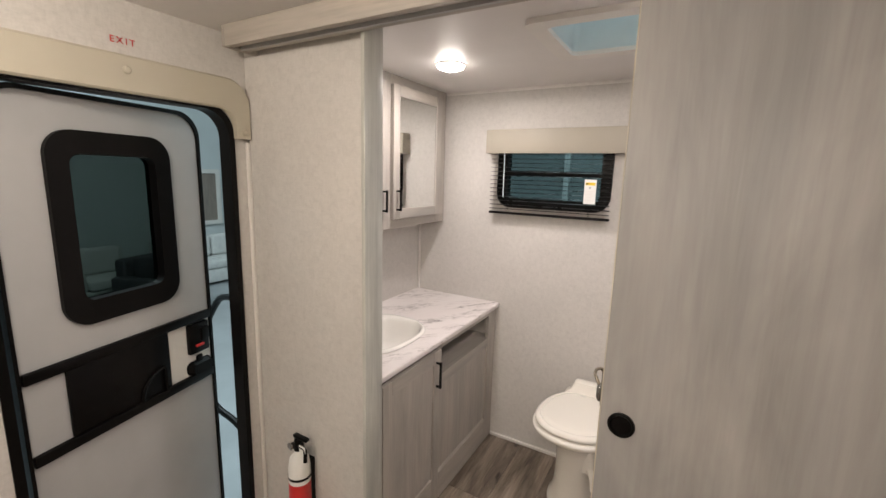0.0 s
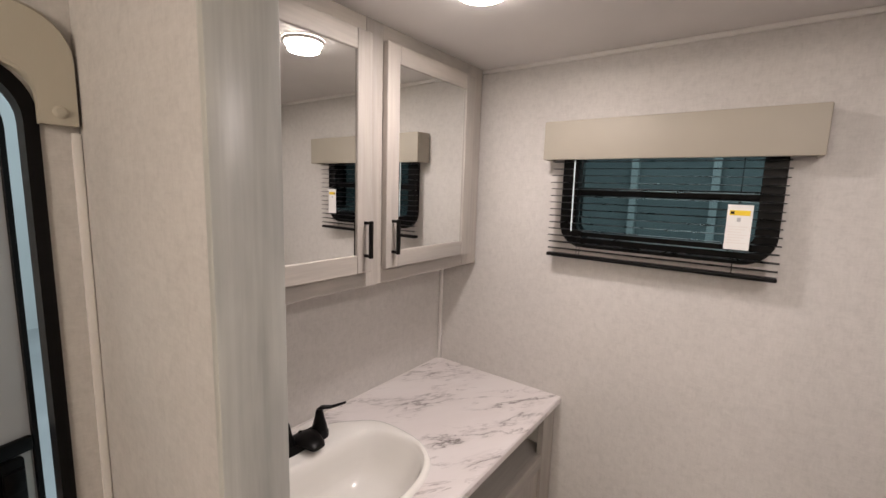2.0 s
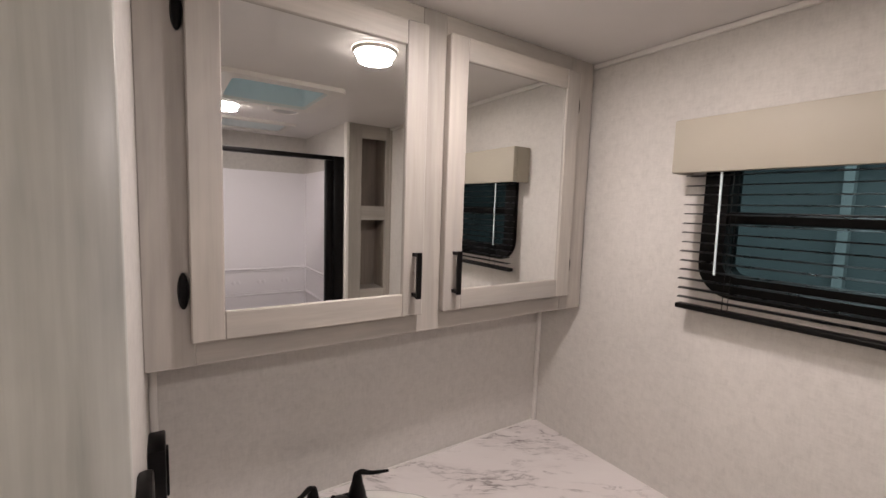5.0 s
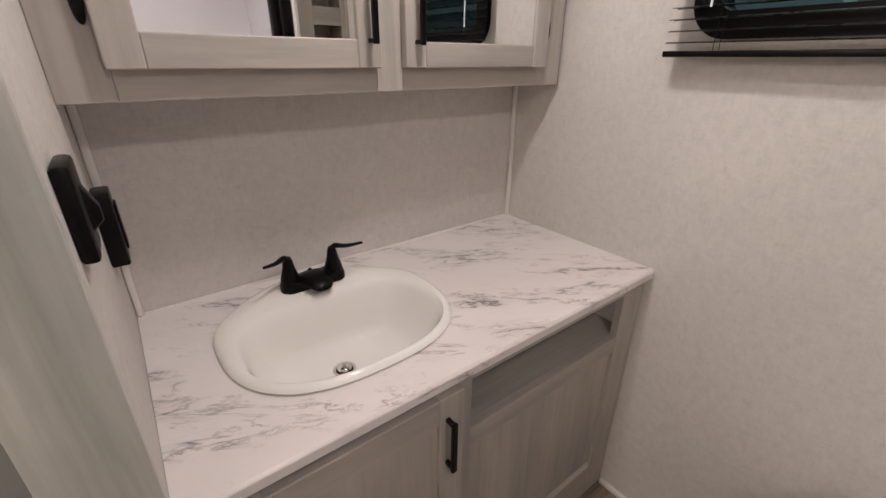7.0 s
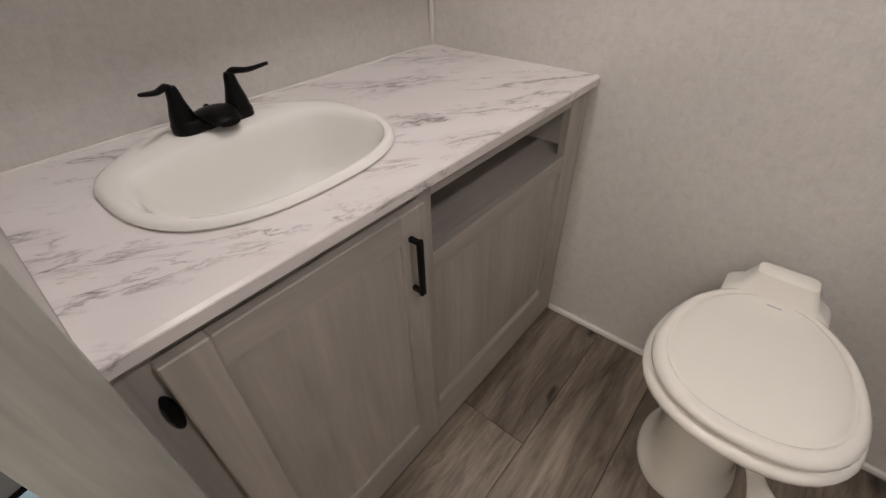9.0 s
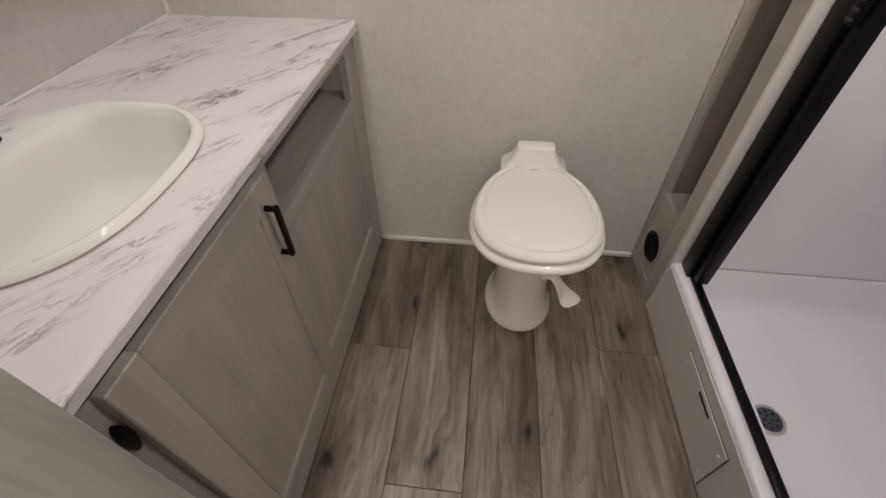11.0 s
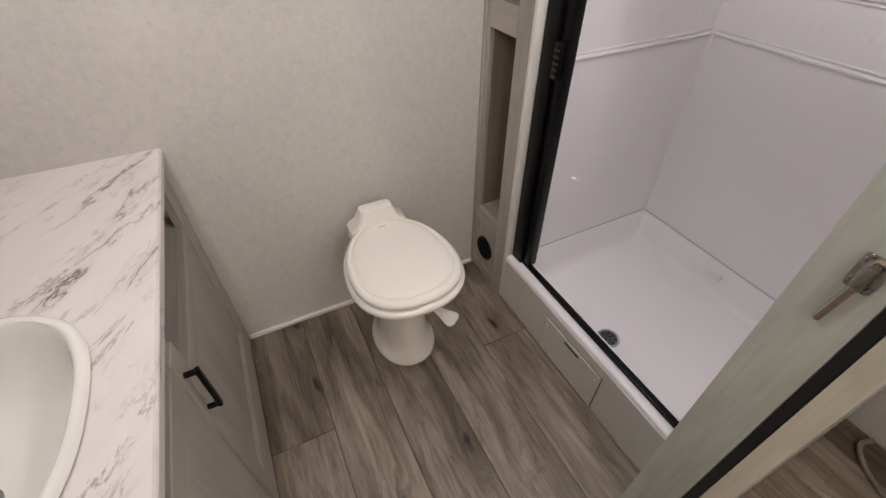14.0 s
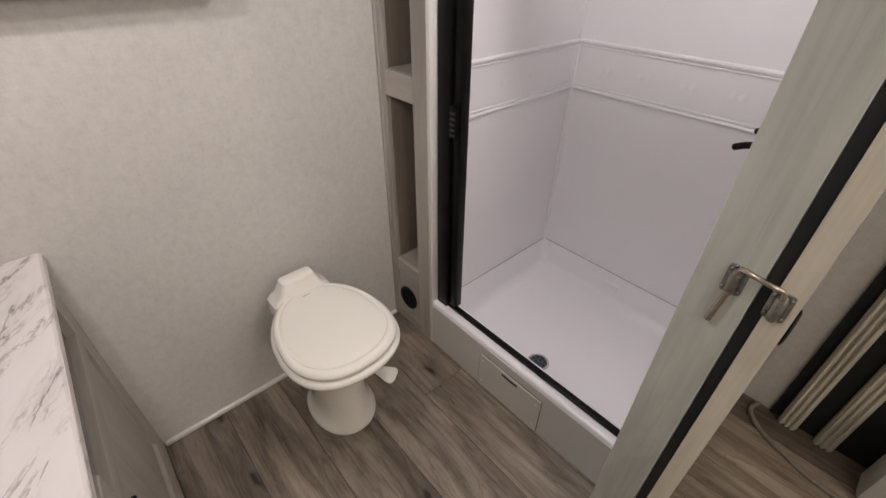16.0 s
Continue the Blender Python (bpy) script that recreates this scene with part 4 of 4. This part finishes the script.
def toilet():
    t = thing("toilet", 1.063, 2.72, 0.0, "ivory ceramic trailer toilet with closed lid", "toilet")
    prof = [(0.0, 0.113, 2.602, 2.90, 0.0, 2.1), (0.008, 0.114, 2.601, 2.90, 0.0, 2.1), (0.018, 0.110, 2.605, 2.897, 0.0, 2.1), (0.034, 0.102, 2.614, 2.885, 0.0, 2.05), (0.058, 0.094, 2.625, 2.868, 0.0, 2.0), (0.095, 0.0875, 2.634, 2.850, 0.0, 2.0),
            (0.15, 0.0835, 2.640, 2.840, 0.0, 2.0), (0.21, 0.0835, 2.640, 2.838, 0.0, 2.0), (0.27, 0.088, 2.634, 2.845, 0.0, 2.0), (0.312, 0.096, 2.622, 2.87, 0.03, 2.0), (0.345, 0.116, 2.588, 2.90, 0.07, 2.1), (0.375, 0.146, 2.534, 2.915, 0.10, 2.15), (0.395, 0.157, 2.512, 2.92, 0.11, 2.15), (0.408, 0.155, 2.514, 2.92, 0.11, 2.15)]
    part("pedestal", loft([bowl_ring(z, w, f, b_, k=k, power=p) for z, w, f, b_, k, p in prof]), IVORY, t, angle=60)
    seat = [(0.408, 0.156, 2.505, 2.905), (0.411, 0.168, 2.491, 2.91), (0.419, 0.176, 2.481, 2.912), (0.429, 0.177, 2.480, 2.912), (0.437, 0.172, 2.486, 2.911), (0.441, 0.161, 2.500, 2.905)]
    part("seat", loft([bowl_ring(z, w, f, b_) for z, w, f, b_ in seat]), IVORY, t, angle=60)
    lid = [(0.4405, 0.150, 2.512, 2.885), (0.443, 0.161, 2.498, 2.89), (0.450, 0.167, 2.490, 2.892), (0.459, 0.166, 2.491, 2.892), (0.466, 0.159, 2.500, 2.887), (0.4685, 0.151, 2.512, 2.882), (0.466, 0.147, 2.517, 2.880), (0.4625, 0.145, 2.520, 2.878), (0.4635, 0.141, 2.525, 2.875), (0.468, 0.137, 2.531, 2.872), (0.470, 0.125, 2.546, 2.865), (0.4715, 0.08, 2.60, 2.84)]
    part("lid", loft([bowl_ring(z, w, f, b_) for z, w, f, b_ in lid]), IVORY, t, "glossy ivory toilet lid", angle=60)
    hb = [[(1.061 + u, 2.900 + w, z) for u, w in round_rect(-hw, hw, -hd, hd, 0.014, 5)] for z, hw, hd in ((0.405, 0.100, 0.040), (0.452, 0.098, 0.040), (0.464, 0.088, 0.037), (0.478, 0.070, 0.032), (0.506, 0.059, 0.027), (0.518, 0.054, 0.024), (0.522, 0.046, 0.018))]
    part("hinge_cover", loft(hb), IVORY, t)
    part("lid_mark", box(1.048, 1.074, 2.842, 2.845, 0.4700, 0.4722), GREYT, t)
    mount = [[(1.128 + dx + u, 2.690 + dy + w, z) for u, w in round_rect(-hw, hw, -hd, hd, 0.012, 4)] for z, dx, dy, hw, hd in ((0.198, 0.010, -0.006, 0.020, 0.020), (0.206, 0.008, -0.006, 0.026, 0.026), (0.26, 0.0, 0.0, 0.030, 0.030), (0.33, -0.010, 0.006, 0.032, 0.034), (0.352, -0.016, 0.008, 0.026, 0.028))]
    part("pedal_mount", loft(mount), IVORY, t)
    rings = []
    for k, half, thick, z in ((0.0, 0.017, 0.026, 0.222), (0.30, 0.015, 0.022, 0.212), (0.55, 0.021, 0.017, 0.203), (0.78, 0.031, 0.014, 0.197), (0.93, 0.034, 0.013, 0.194), (1.02, 0.029, 0.010, 0.193), (1.07, 0.016, 0.006, 0.193)):
        cx, cy = 1.142 + 0.058 * k, 2.672 - 0.088 * k
        rings.append([(cx + 0.836 * half * math.cos(radians(a)), cy + 0.55 * half * math.cos(radians(a)), z + thick / 2 * math.sin(radians(a))) for a in range(0, 360, 24)])
    part("foot_pedal", loft(rings), IVORY, t, "ivory flush pedal", angle=60)


# ---- tower and shower ----
TX = 1.508


def tower():
    t = thing("linen_tower", 1.56, 2.87, 0.0, "tall narrow wood cabinet with three open niches", "cabinet")
    for y0, y1 in ((2.757, 2.826), (2.966, 2.987)):
        part("stile", box(TX, TX + 0.018, y0, y1, 0.0, H - 0.0005, 0.001, 1), CAB, t)
    spans = ((1.525, 1.880), (1.073, 1.450), (0.330, 0.994))
    rails = [(0.0, 0.045), (0.272, 0.330), (0.994, 1.073), (1.450, 1.525), (1.880, H - 0.0005)]
    for z0, z1 in rails:
        part("rail", box(TX + 0.0004, TX + 0.0178, 2.826, 2.966, z0, z1, 0.001, 1), CABY, t)
    part("lower_panel", box(TX + 0.006, TX + 0.016, 2.824, 2.968, 0.043, 0.277), CAB, t)
    # niche boards in the darker wood, shade included in the colour
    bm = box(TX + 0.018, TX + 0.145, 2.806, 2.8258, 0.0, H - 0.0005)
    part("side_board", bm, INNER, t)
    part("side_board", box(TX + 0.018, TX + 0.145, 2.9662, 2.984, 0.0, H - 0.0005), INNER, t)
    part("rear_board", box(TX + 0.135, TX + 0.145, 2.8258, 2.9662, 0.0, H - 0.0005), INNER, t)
    for z in (0.319, 1.062, 1.513):
        part("shelf", box(TX + 0.018, TX + 0.135, 2.8258, 2.9662, z, z + 0.012), CABY, t)
    part("scribe", box(TX - 0.006, TX + 0.006, 2.9872, 2.9995, 0.0, H - 0.0005, 0.002), CAB, t)
    v = part("floor_vent", lathe([(0.053, 0.0), (0.055, -0.004), (0.051, -0.008), (0.045, -0.006), (0.045, 0.002)], TX + 0.006, 2.905, 0.145, "x", 32), BLACK, t, "round black louvred vent")
    for i in range(7):
        z = 0.145 - 0.033 + 0.011 * i
        w = math.sqrt(0.045 ** 2 - (z - 0.145) ** 2)
        part("louvre", box(TX - 0.001, TX + 0.005, 2.905 - w, 2.905 + w, z - 0.002, z + 0.002), BLACK, v)


def shower():
    x0, x1, y0, y1 = 1.508, 2.222, 1.900, 2.738
    p = thing("shower_pan", 1.86, 2.3, 0.0, "white moulded plastic shower pan", "shower pan")
    rings = []
    for z, a0, a1, b0, b1, r in ((0.004, x0 + 0.002, x1, y0, 2.755, 0.006), (0.224, x0, x1, y0, 2.755, 0.006), (0.233, x0 + 0.003, x1, y0, 2.753, 0.008), (0.236, x0 + 0.010, x1 - 0.001, y0 + 0.001, 2.750, 0.010),
                                 (0.236, x0 + 0.062, x1 - 0.012, y0 + 0.012, y1 - 0.012, 0.02), (0.230, x0 + 0.070, x1 - 0.018, y0 + 0.018, y1 - 0.018, 0.025), (0.150, x0 + 0.078, x1 - 0.034, y0 + 0.032, y1 - 0.034, 0.04),
                                 (0.122, x0 + 0.090, x1 - 0.050, y0 + 0.048, y1 - 0.050, 0.045), (0.114, x0 + 0.110, x1 - 0.080, y0 + 0.08, y1 - 0.08, 0.03), (0.106, 1.655, 1.715, 2.28, 2.34, 0.025)):
        rings.append([(x, y, z) for x, y in round_rect(a0, a1, b0, b1, r, 6)])
    part("tray", loft(rings), ABS, p, angle=50)
    # thin front panel that carries the curb's shade as a greyer white
    part("apron", box(x0 - 0.0025, x0 + 0.001, y0 + 0.004, 2.751, 0.011, 0.220, 0.001, 1), ABSF, p, "curb face, its shade put into a greyer white")
    part("hatch_seam", box(x0 - 0.0032, x0 + 0.003, 2.187, 2.469, 0.0115, 0.1815), SEAM, p, "dark seam round the hatch")
    part("access_panel", box(x0 - 0.0065, x0 + 0.004, 2.190, 2.466, 0.012, 0.178, 0.001, 1), ABSF, p, "access hatch in the same shade-greyed white")
    part("hatch_slot", box(x0 - 0.0078, x0 - 0.004, 2.290, 2.360, 0.156, 0.166, 0.001, 1), RUBBER, p)
    for y, z in ((2.206, 0.040), (2.450, 0.040), (2.206, 0.150), (2.450, 0.150), (2.735, 0.212)):
        part("screw", lathe([(0.004, 0.0), (0.003, -0.002), (0.0005, -0.0025)], x0 - 0.0062 if y < 2.7 else x0 - 0.0022, y, z, "x", 10), PAPER, p)
    part("kick_strip", box(x0 - 0.008, x0 + 0.004, y0, 2.755, 0.0, 0.010, 0.002), INNER, p, "dark joint strip at the floor")
    dr = part("drain", lathe([(0.038, 0.0), (0.040, 0.004), (0.032, 0.005), (0.031, 0.002)], 1.680, 2.328, 0.1085), CHROME, p, "chrome drain with perforated grid")
    part("grid", lathe([(0.031, 0.002), (0.030, 0.0035), (0.0005, 0.004)], 1.680, 2.328, 0.1085), STEEL, dr)
    for i in range(12):
        a, r = (2 * math.pi * i / 8, 0.022) if i < 8 else (2 * math.pi * i / 4, 0.010)
        part("hole", lathe([(0.0042, 0.0), (0.0042, 0.0008)], 1.680 + r * math.cos(a), 2.328 + r * math.sin(a), 0.1120, n=8), RUBBER, dr)
    part("brand_plate", box(2.186, 2.198, 2.31, 2.375, 0.170, 0.202, 0.002, 1), ABS, p, "small embossed plate")

    s = thing("shower_surround", 1.86, 2.3, 0.2, "white glossy shower surround with embossed border", "shower wall")
    part("rear_panel", box(x1 - 0.010, XE - 0.0005, y0, y1, 0.238, 1.72, 0.001, 1), ABS, s)
    part("side_panel", box(1.585, x1 - 0.010, y1 - 0.010, y1 + 0.004, 0.238, 1.72, 0.001, 1), ABS, s)
    part("side_panel", box(1.578, x1 - 0.010, 1.8935, y0 + 0.006, 0.238, 1.72, 0.001, 1), ABS, s)
    for z in (0.948, 0.960, 1.096, 1.110):
        r = 0.0075 if z in (0.948, 1.110) else 0.0035
        part("border_bead", tube([(x1 - 0.011, y0 + 0.006, z), (x1 - 0.011, y1 - 0.010, z)], r, 8), ABS, s)
        part("border_bead", tube([(1.58, y1 - 0.0105, z), (x1 - 0.012, y1 - 0.0105, z)], r, 8), ABS, s)
    for i in range(5):
        y = 2.02 + 0.145 * i
        for dy in (-0.014, 0.014):
            part("border_motif", loft([on_plane("x", x1 - 0.010, [(y + dy - 0.014, 1.028), (y + dy, 1.010), (y + dy + 0.014, 1.028), (y + dy, 1.046)]), on_plane("x", x1 - 0.0125, [(y + dy - 0.004, 1.028), (y + dy, 1.023), (y + dy + 0.004, 1.028), (y + dy, 1.033)])]), ABS, s)
    for i in range(4):
        x = 1.66 + 0.145 * i
        part("border_motif", loft([on_plane("y", y1 - 0.010, [(x - 0.014, 1.028), (x, 1.010), (x + 0.014, 1.028), (x, 1.046)]), on_plane("y", y1 - 0.0125, [(x - 0.004, 1.028), (x, 1.023), (x + 0.004, 1.028), (x, 1.033)])]), ABS, s)
    part("sealant_joint", box(x1 - 0.0125, x1 - 0.0098, y0 + 0.006, y1 - 0.012, 0.2362, 0.2395), GREYT, s, "grey joint line above the pan")
    part("sealant_joint", box(1.59, x1 - 0.0125, y1 - 0.0125, y1 - 0.0098, 0.2362, 0.2395), GREYT, s, "grey joint line above the pan")
    part("corner_cove", tube([(x1 - 0.011, y1 - 0.011, 0.202), (x1 - 0.011, y1 - 0.011, 1.72)], 0.008, 10), ABS, s)
    linked("wall_return", box(1.545, XE, y1 + 0.005, 2.7565, 0.0, H), WALL, kind="structure", label="off-white wall end beside the shower")
    linked("trim", box(TX - 0.004, 1.545, 2.7395, 2.7568, 0.0, H, 0.004), TRIMW, kind="structure", label="white edge strip beside the shower")

    f = thing("shower_screen_frame", 1.55, 2.3, 0.236, "black metal shower screen frame, screen retracted", "shower door")
    part("screen_housing", box(1.530, 1.578, 2.684, 2.738, 0.236, 1.775, 0.004), BLACK, f)
    part("screen_rail", box(1.540, 1.574, 2.646, 2.6835, 0.250, 1.752, 0.004), BLACK, f)
    part("bottom_track", box(1.538, 1.560, y0 + 0.001, 2.684, 0.2365, 0.249, 0.003), BLACK, f)
    part("top_bar", box(1.538, 1.574, y0 + 0.001, 2.684, 1.753, 1.775, 0.003), BLACK, f)
    part("far_post", box(1.540, 1.574, 1.902, 1.922, 0.2495, 1.7525, 0.003), BLACK, f)
    g = part("grip", box(1.522, 1.541, 2.652, 2.676, 0.930, 1.025, 0.004), BLACK, f, "ribbed black pull grip")
    for i in range(5):
        part("rib", box(1.5205, 1.523, 2.654, 2.674, 0.938 + 0.016 * i, 0.943 + 0.016 * i), RIBG, g)

    v = thing("shower_valve", 1.72, 1.91, 1.05, "black shower valve with lever handles", "faucet")
    part("body", box(1.62, 1.84, 1.9062, 1.935, 1.055, 1.10, 0.01), BLACK, v)
    for x in (1.67, 1.80):
        h = part("handle", lathe([(0.020, 0.0), (0.017, 0.03), (0.012, 0.04)], x, 1.935, 1.078, "y", 16), BLACK, v)
        part("lever", tube(curve_points([(x, 1.970, 1.078), (x + 0.008, 1.985, 1.080), (x + 0.02, 2.010, 1.066)]), 0.007, 8), BLACK, h)


# ---- ceiling fittings ----


def dome_lamp(x, y, r=0.062):
    t = thing("ceiling_light", x, y, H - 0.03, "round white ceiling puck light, switched on", "ceiling light", group="ceiling lights")
    part("rim", lathe([(r + 0.007, H - 0.0005), (r + 0.007, H - 0.005), (r + 0.003, H - 0.010), (r, H - 0.010)], x, y, 0, cap=(False, False)), TRIMW, t)
    part("lens", lathe([(r, H - 0.009), (r * 0.93, H - 0.018), (r * 0.6, H - 0.025), (0.0005, H - 0.028)], x, y, 0, cap=(False, True)), LAMPM, t, "glowing frosted lens")


def ceiling_things():
    for x, y, r in ((0.50, 2.44, 0.055), (1.46, 2.18, 0.055), *((x, y, 0.055) for x, y in ROOM_LAMPS)):
        dome_lamp(x, y, r)
    t = thing("roof_vent", 1.15, 2.31, H - 0.02, "white framed square roof vent with frosted lid", "roof vent")
    part("frame", ring_plate("z", H - 0.016, H - 0.0005, round_rect(0.925, 1.375, 2.095, 2.525, 0.03), round_rect(0.978, 1.322, 2.148, 2.472, 0.025)), TRIMW, t)
    part("well", ring_plate("z", H - 0.002, H + 0.11, round_rect(0.972, 1.328, 2.142, 2.478, 0.028), round_rect(0.979, 1.321, 2.149, 2.471, 0.025)), SKYL, t)
    part("lid", box(0.965, 1.335, 2.135, 2.485, H + 0.111, H + 0.118), FROST, t, "pale blue frosted lid")
    part("crank", lathe([(0.012, 0.0), (0.012, -0.02), (0.008, -0.026)], 1.03, 2.20, H + 0.03, n=14), BLACK, t)
    part("crank_arm", tube([(1.03, 2.20, H + 0.03), (1.03, 2.20, H + 0.111)], 0.005, 8), CHROME, t)
    k = thing("shower_skylight", 1.92, 2.36, H - 0.01, "white framed skylight panel above the shower", "skylight")
    part("frame", ring_plate("z", H - 0.012, H - 0.0005, round_rect(1.76, 2.10, 2.14, 2.56, 0.03), round_rect(1.80, 2.06, 2.18, 2.52, 0.03)), TRIMW, k)
    part("panel", loft([on_plane("z", H - 0.003, round_rect(1.80, 2.06, 2.18, 2.52, 0.03)), on_plane("z", H - 0.001, round_rect(1.80, 2.06, 2.18, 2.52, 0.03))]), SKYL, k, "pale blue frosted plastic")
    s = thing("ceiling_speaker", 1.43, 2.42, H - 0.012, "round white ceiling speaker", "speaker")
    part("ring", lathe([(0.075, -0.0005), (0.074, -0.008), (0.058, -0.013), (0.052, -0.009)], 1.43, 2.42, H, cap=(False, False)), TRIMW, s)
    part("grille", lathe([(0.053, -0.009), (0.03, -0.011), (0.0005, -0.011)], 1.43, 2.42, H, cap=(False, True)), GREYT, s)


# ---- main room beyond the sliding door ----


def bunk_end():
    t = thing("bunk_ladder", 2.1, 1.45, 0.0, "cream fluted uprights, black sheet standing for the dark cavity", "bunk frame")
    for y0 in (1.580, 1.474):
        bm = box(2.203, 2.228, y0, y0 + 0.055, 0.0, 1.5, 0.004)
        for k in range(3):
            box(2.195, 2.203, y0 + 0.006 + 0.017 * k, y0 + 0.016 + 0.017 * k, 0.0, 1.5, 0.003, 1, bm)
        part("upright", bm, CREAM, t)
    # flat black sheet that stands for the shade of the cavity
    part("infill", box(2.2285, 2.2385, 1.20, 1.665, 0.0, 1.5), RUBBER, t)
    c = thing("floor_bin", 2.1, 1.24, 0.0, "pale grey rounded storage box", "box")
    part("body", box(2.06, 2.19, 1.12, 1.40, 0.0, 0.28, 0.03), ABSF, c)
    part("lid", box(2.055, 2.195, 1.115, 1.405, 0.281, 0.30, 0.008), ABSF, c)
    w = thing("extension_lead", 1.9, 1.4, 0.0, "dark extension lead lying on the floor", "extension lead")
    part("cable", tube(curve_points([(2.225, 1.705, 0.008), (2.17, 1.715, 0.008), (2.11, 1.665, 0.008), (2.07, 1.58, 0.008), (2.04, 1.48, 0.008), (2.02, 1.25, 0.008)]), 0.008, 8), INNER, w)


# ---- hall outside ----


def sofa(x, y, turn, width, mat, label):
    t = thing("sofa", 0, 0, 0, label, "sofa", group="hall seating")
    part("seat_base", box(-0.42, 0.42, -width / 2, width / 2, 0.05, 0.30, 0.03), mat, t)
    part("backrest", box(-0.46, -0.24, -width / 2, width / 2, 0.30, 0.82, 0.06, 3), mat, t)
    for s in (-1, 1):
        part("armrest", box(-0.42, 0.42, s * width / 2 - 0.10, s * width / 2 + 0.10, 0.05, 0.58, 0.05, 3), mat, t)
    n = max(1, round(width / 0.8))
    for i in range(n):
        w = (width - 0.2) / n
        c = -width / 2 + 0.1 + w * (i + 0.5)
        part("seat_cushion", box(-0.22, 0.44, c - w / 2 + 0.005, c + w / 2 - 0.005, 0.30, 0.45, 0.04, 3), mat, t)
        part("back_cushion", box(-0.24, -0.06, c - w / 2 + 0.01, c + w / 2 - 0.01, 0.45, 0.86, 0.06, 3), mat, t)
    for s in (-1, 1):
        for dx in (-0.36, 0.36):
            part("foot", box(dx - 0.03, dx + 0.03, s * (width / 2 - 0.06) - 0.03, s * (width / 2 - 0.06) + 0.03, 0.0, 0.05), BLACK, t)
    t.matrix_world = pose(x, y, GZ, 0, 0, turn)
    return t


GZ = -0.62


def hall():
    linked("ground", box(-12, 12, -10, 14, GZ - 0.1, GZ), HALLF, kind="structure", label="polished grey concrete hall floor")
    linked("wall_hall_west", box(-7.2, -7.0, -10, 14, GZ, 5.0), HALLW, kind="structure", label="pale hall wall")
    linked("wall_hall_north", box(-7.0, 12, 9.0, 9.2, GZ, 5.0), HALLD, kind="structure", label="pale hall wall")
    linked("wall_hall_east", box(10.0, 10.2, -10, 9.0, GZ, 5.0), HALLW, kind="structure", label="pale hall wall")
    linked("wall_hall_south", box(-7.0, 10.0, -8.2, -8.0, GZ, 5.0), HALLW, kind="structure", label="pale hall wall")
    linked("ceiling_hall", box(-7.2, 10.2, -8.2, 9.2, 5.0, 5.1), HALLW, kind="structure", label="pale hall ceiling")
    w = thing("hall_window", -6.99, 5.65, 0.38, "dark window with white frame in hall wall", "window", kind="structure")
    part("window_frame", ring_plate("x", -6.999, -6.94, round_rect(5.15, 6.15, 0.38, 1.48, 0.02, 2), round_rect(5.23, 6.07, 0.46, 1.40, 0.02, 2)), TRIMW, w)
    part("pane", box(-6.998, -6.97, 5.22, 6.08, 0.45, 1.41), INNER, w, "dark glass")
    for x in (-0.6, 0.5, 1.3, 2.6):
        linked("pillar", box(x - 0.05, x + 0.05, 8.86, 8.9995, GZ, 5.0), HALLW, kind="structure", label="pale steel wall post")
    linked("rail_beam", box(-6.9, 9.9, 8.80, 8.859, 2.3, 2.4), HALLW, kind="structure", label="pale steel wall beam")
    sofa(-6.4, 5.6, 0, 1.9, SOFA, "pale grey fabric sofa in the hall")
    sofa(-6.35, 3.75, 0, 0.85, SOFA, "pale grey fabric armchair in the hall")
    sofa(-5.2, 4.05, 15, 0.7, DARKF, "dark fabric armchair in the hall")
    h = thing("step_handrail", -0.35, 1.95, GZ, "black bent tube handrail at the entry steps", "handrail")
    pts = curve_points([(-0.09, 1.862, 0.40), (-0.20, 1.868, 0.435), (-0.32, 1.87, 0.46), (-0.40, 1.87, 0.53), (-0.42, 1.87, 0.68), (-0.37, 1.87, 0.82), (-0.27, 1.87, 0.955), (-0.20, 1.868, 0.99), (-0.09, 1.862, 1.00)], 6)
    part("tube", tube(pts, 0.014, 10), BLACK, h)
    part("bracket", box(-0.09, -0.051, 1.845, 1.88, 0.38, 0.42), BLACK, h)
    part("bracket", box(-0.09, -0.051, 1.845, 1.88, 0.98, 1.02), BLACK, h)


door_valance()
entry_door()
exit_sign()
extinguisher()
sliding_door()
privacy_latch()
wall_cabinet()
vanity()
counter()
basin()
faucet()
wall_devices()
window()
toilet()
tower()
shower()
ceiling_things()
bunk_end()
hall()
floor_boards()
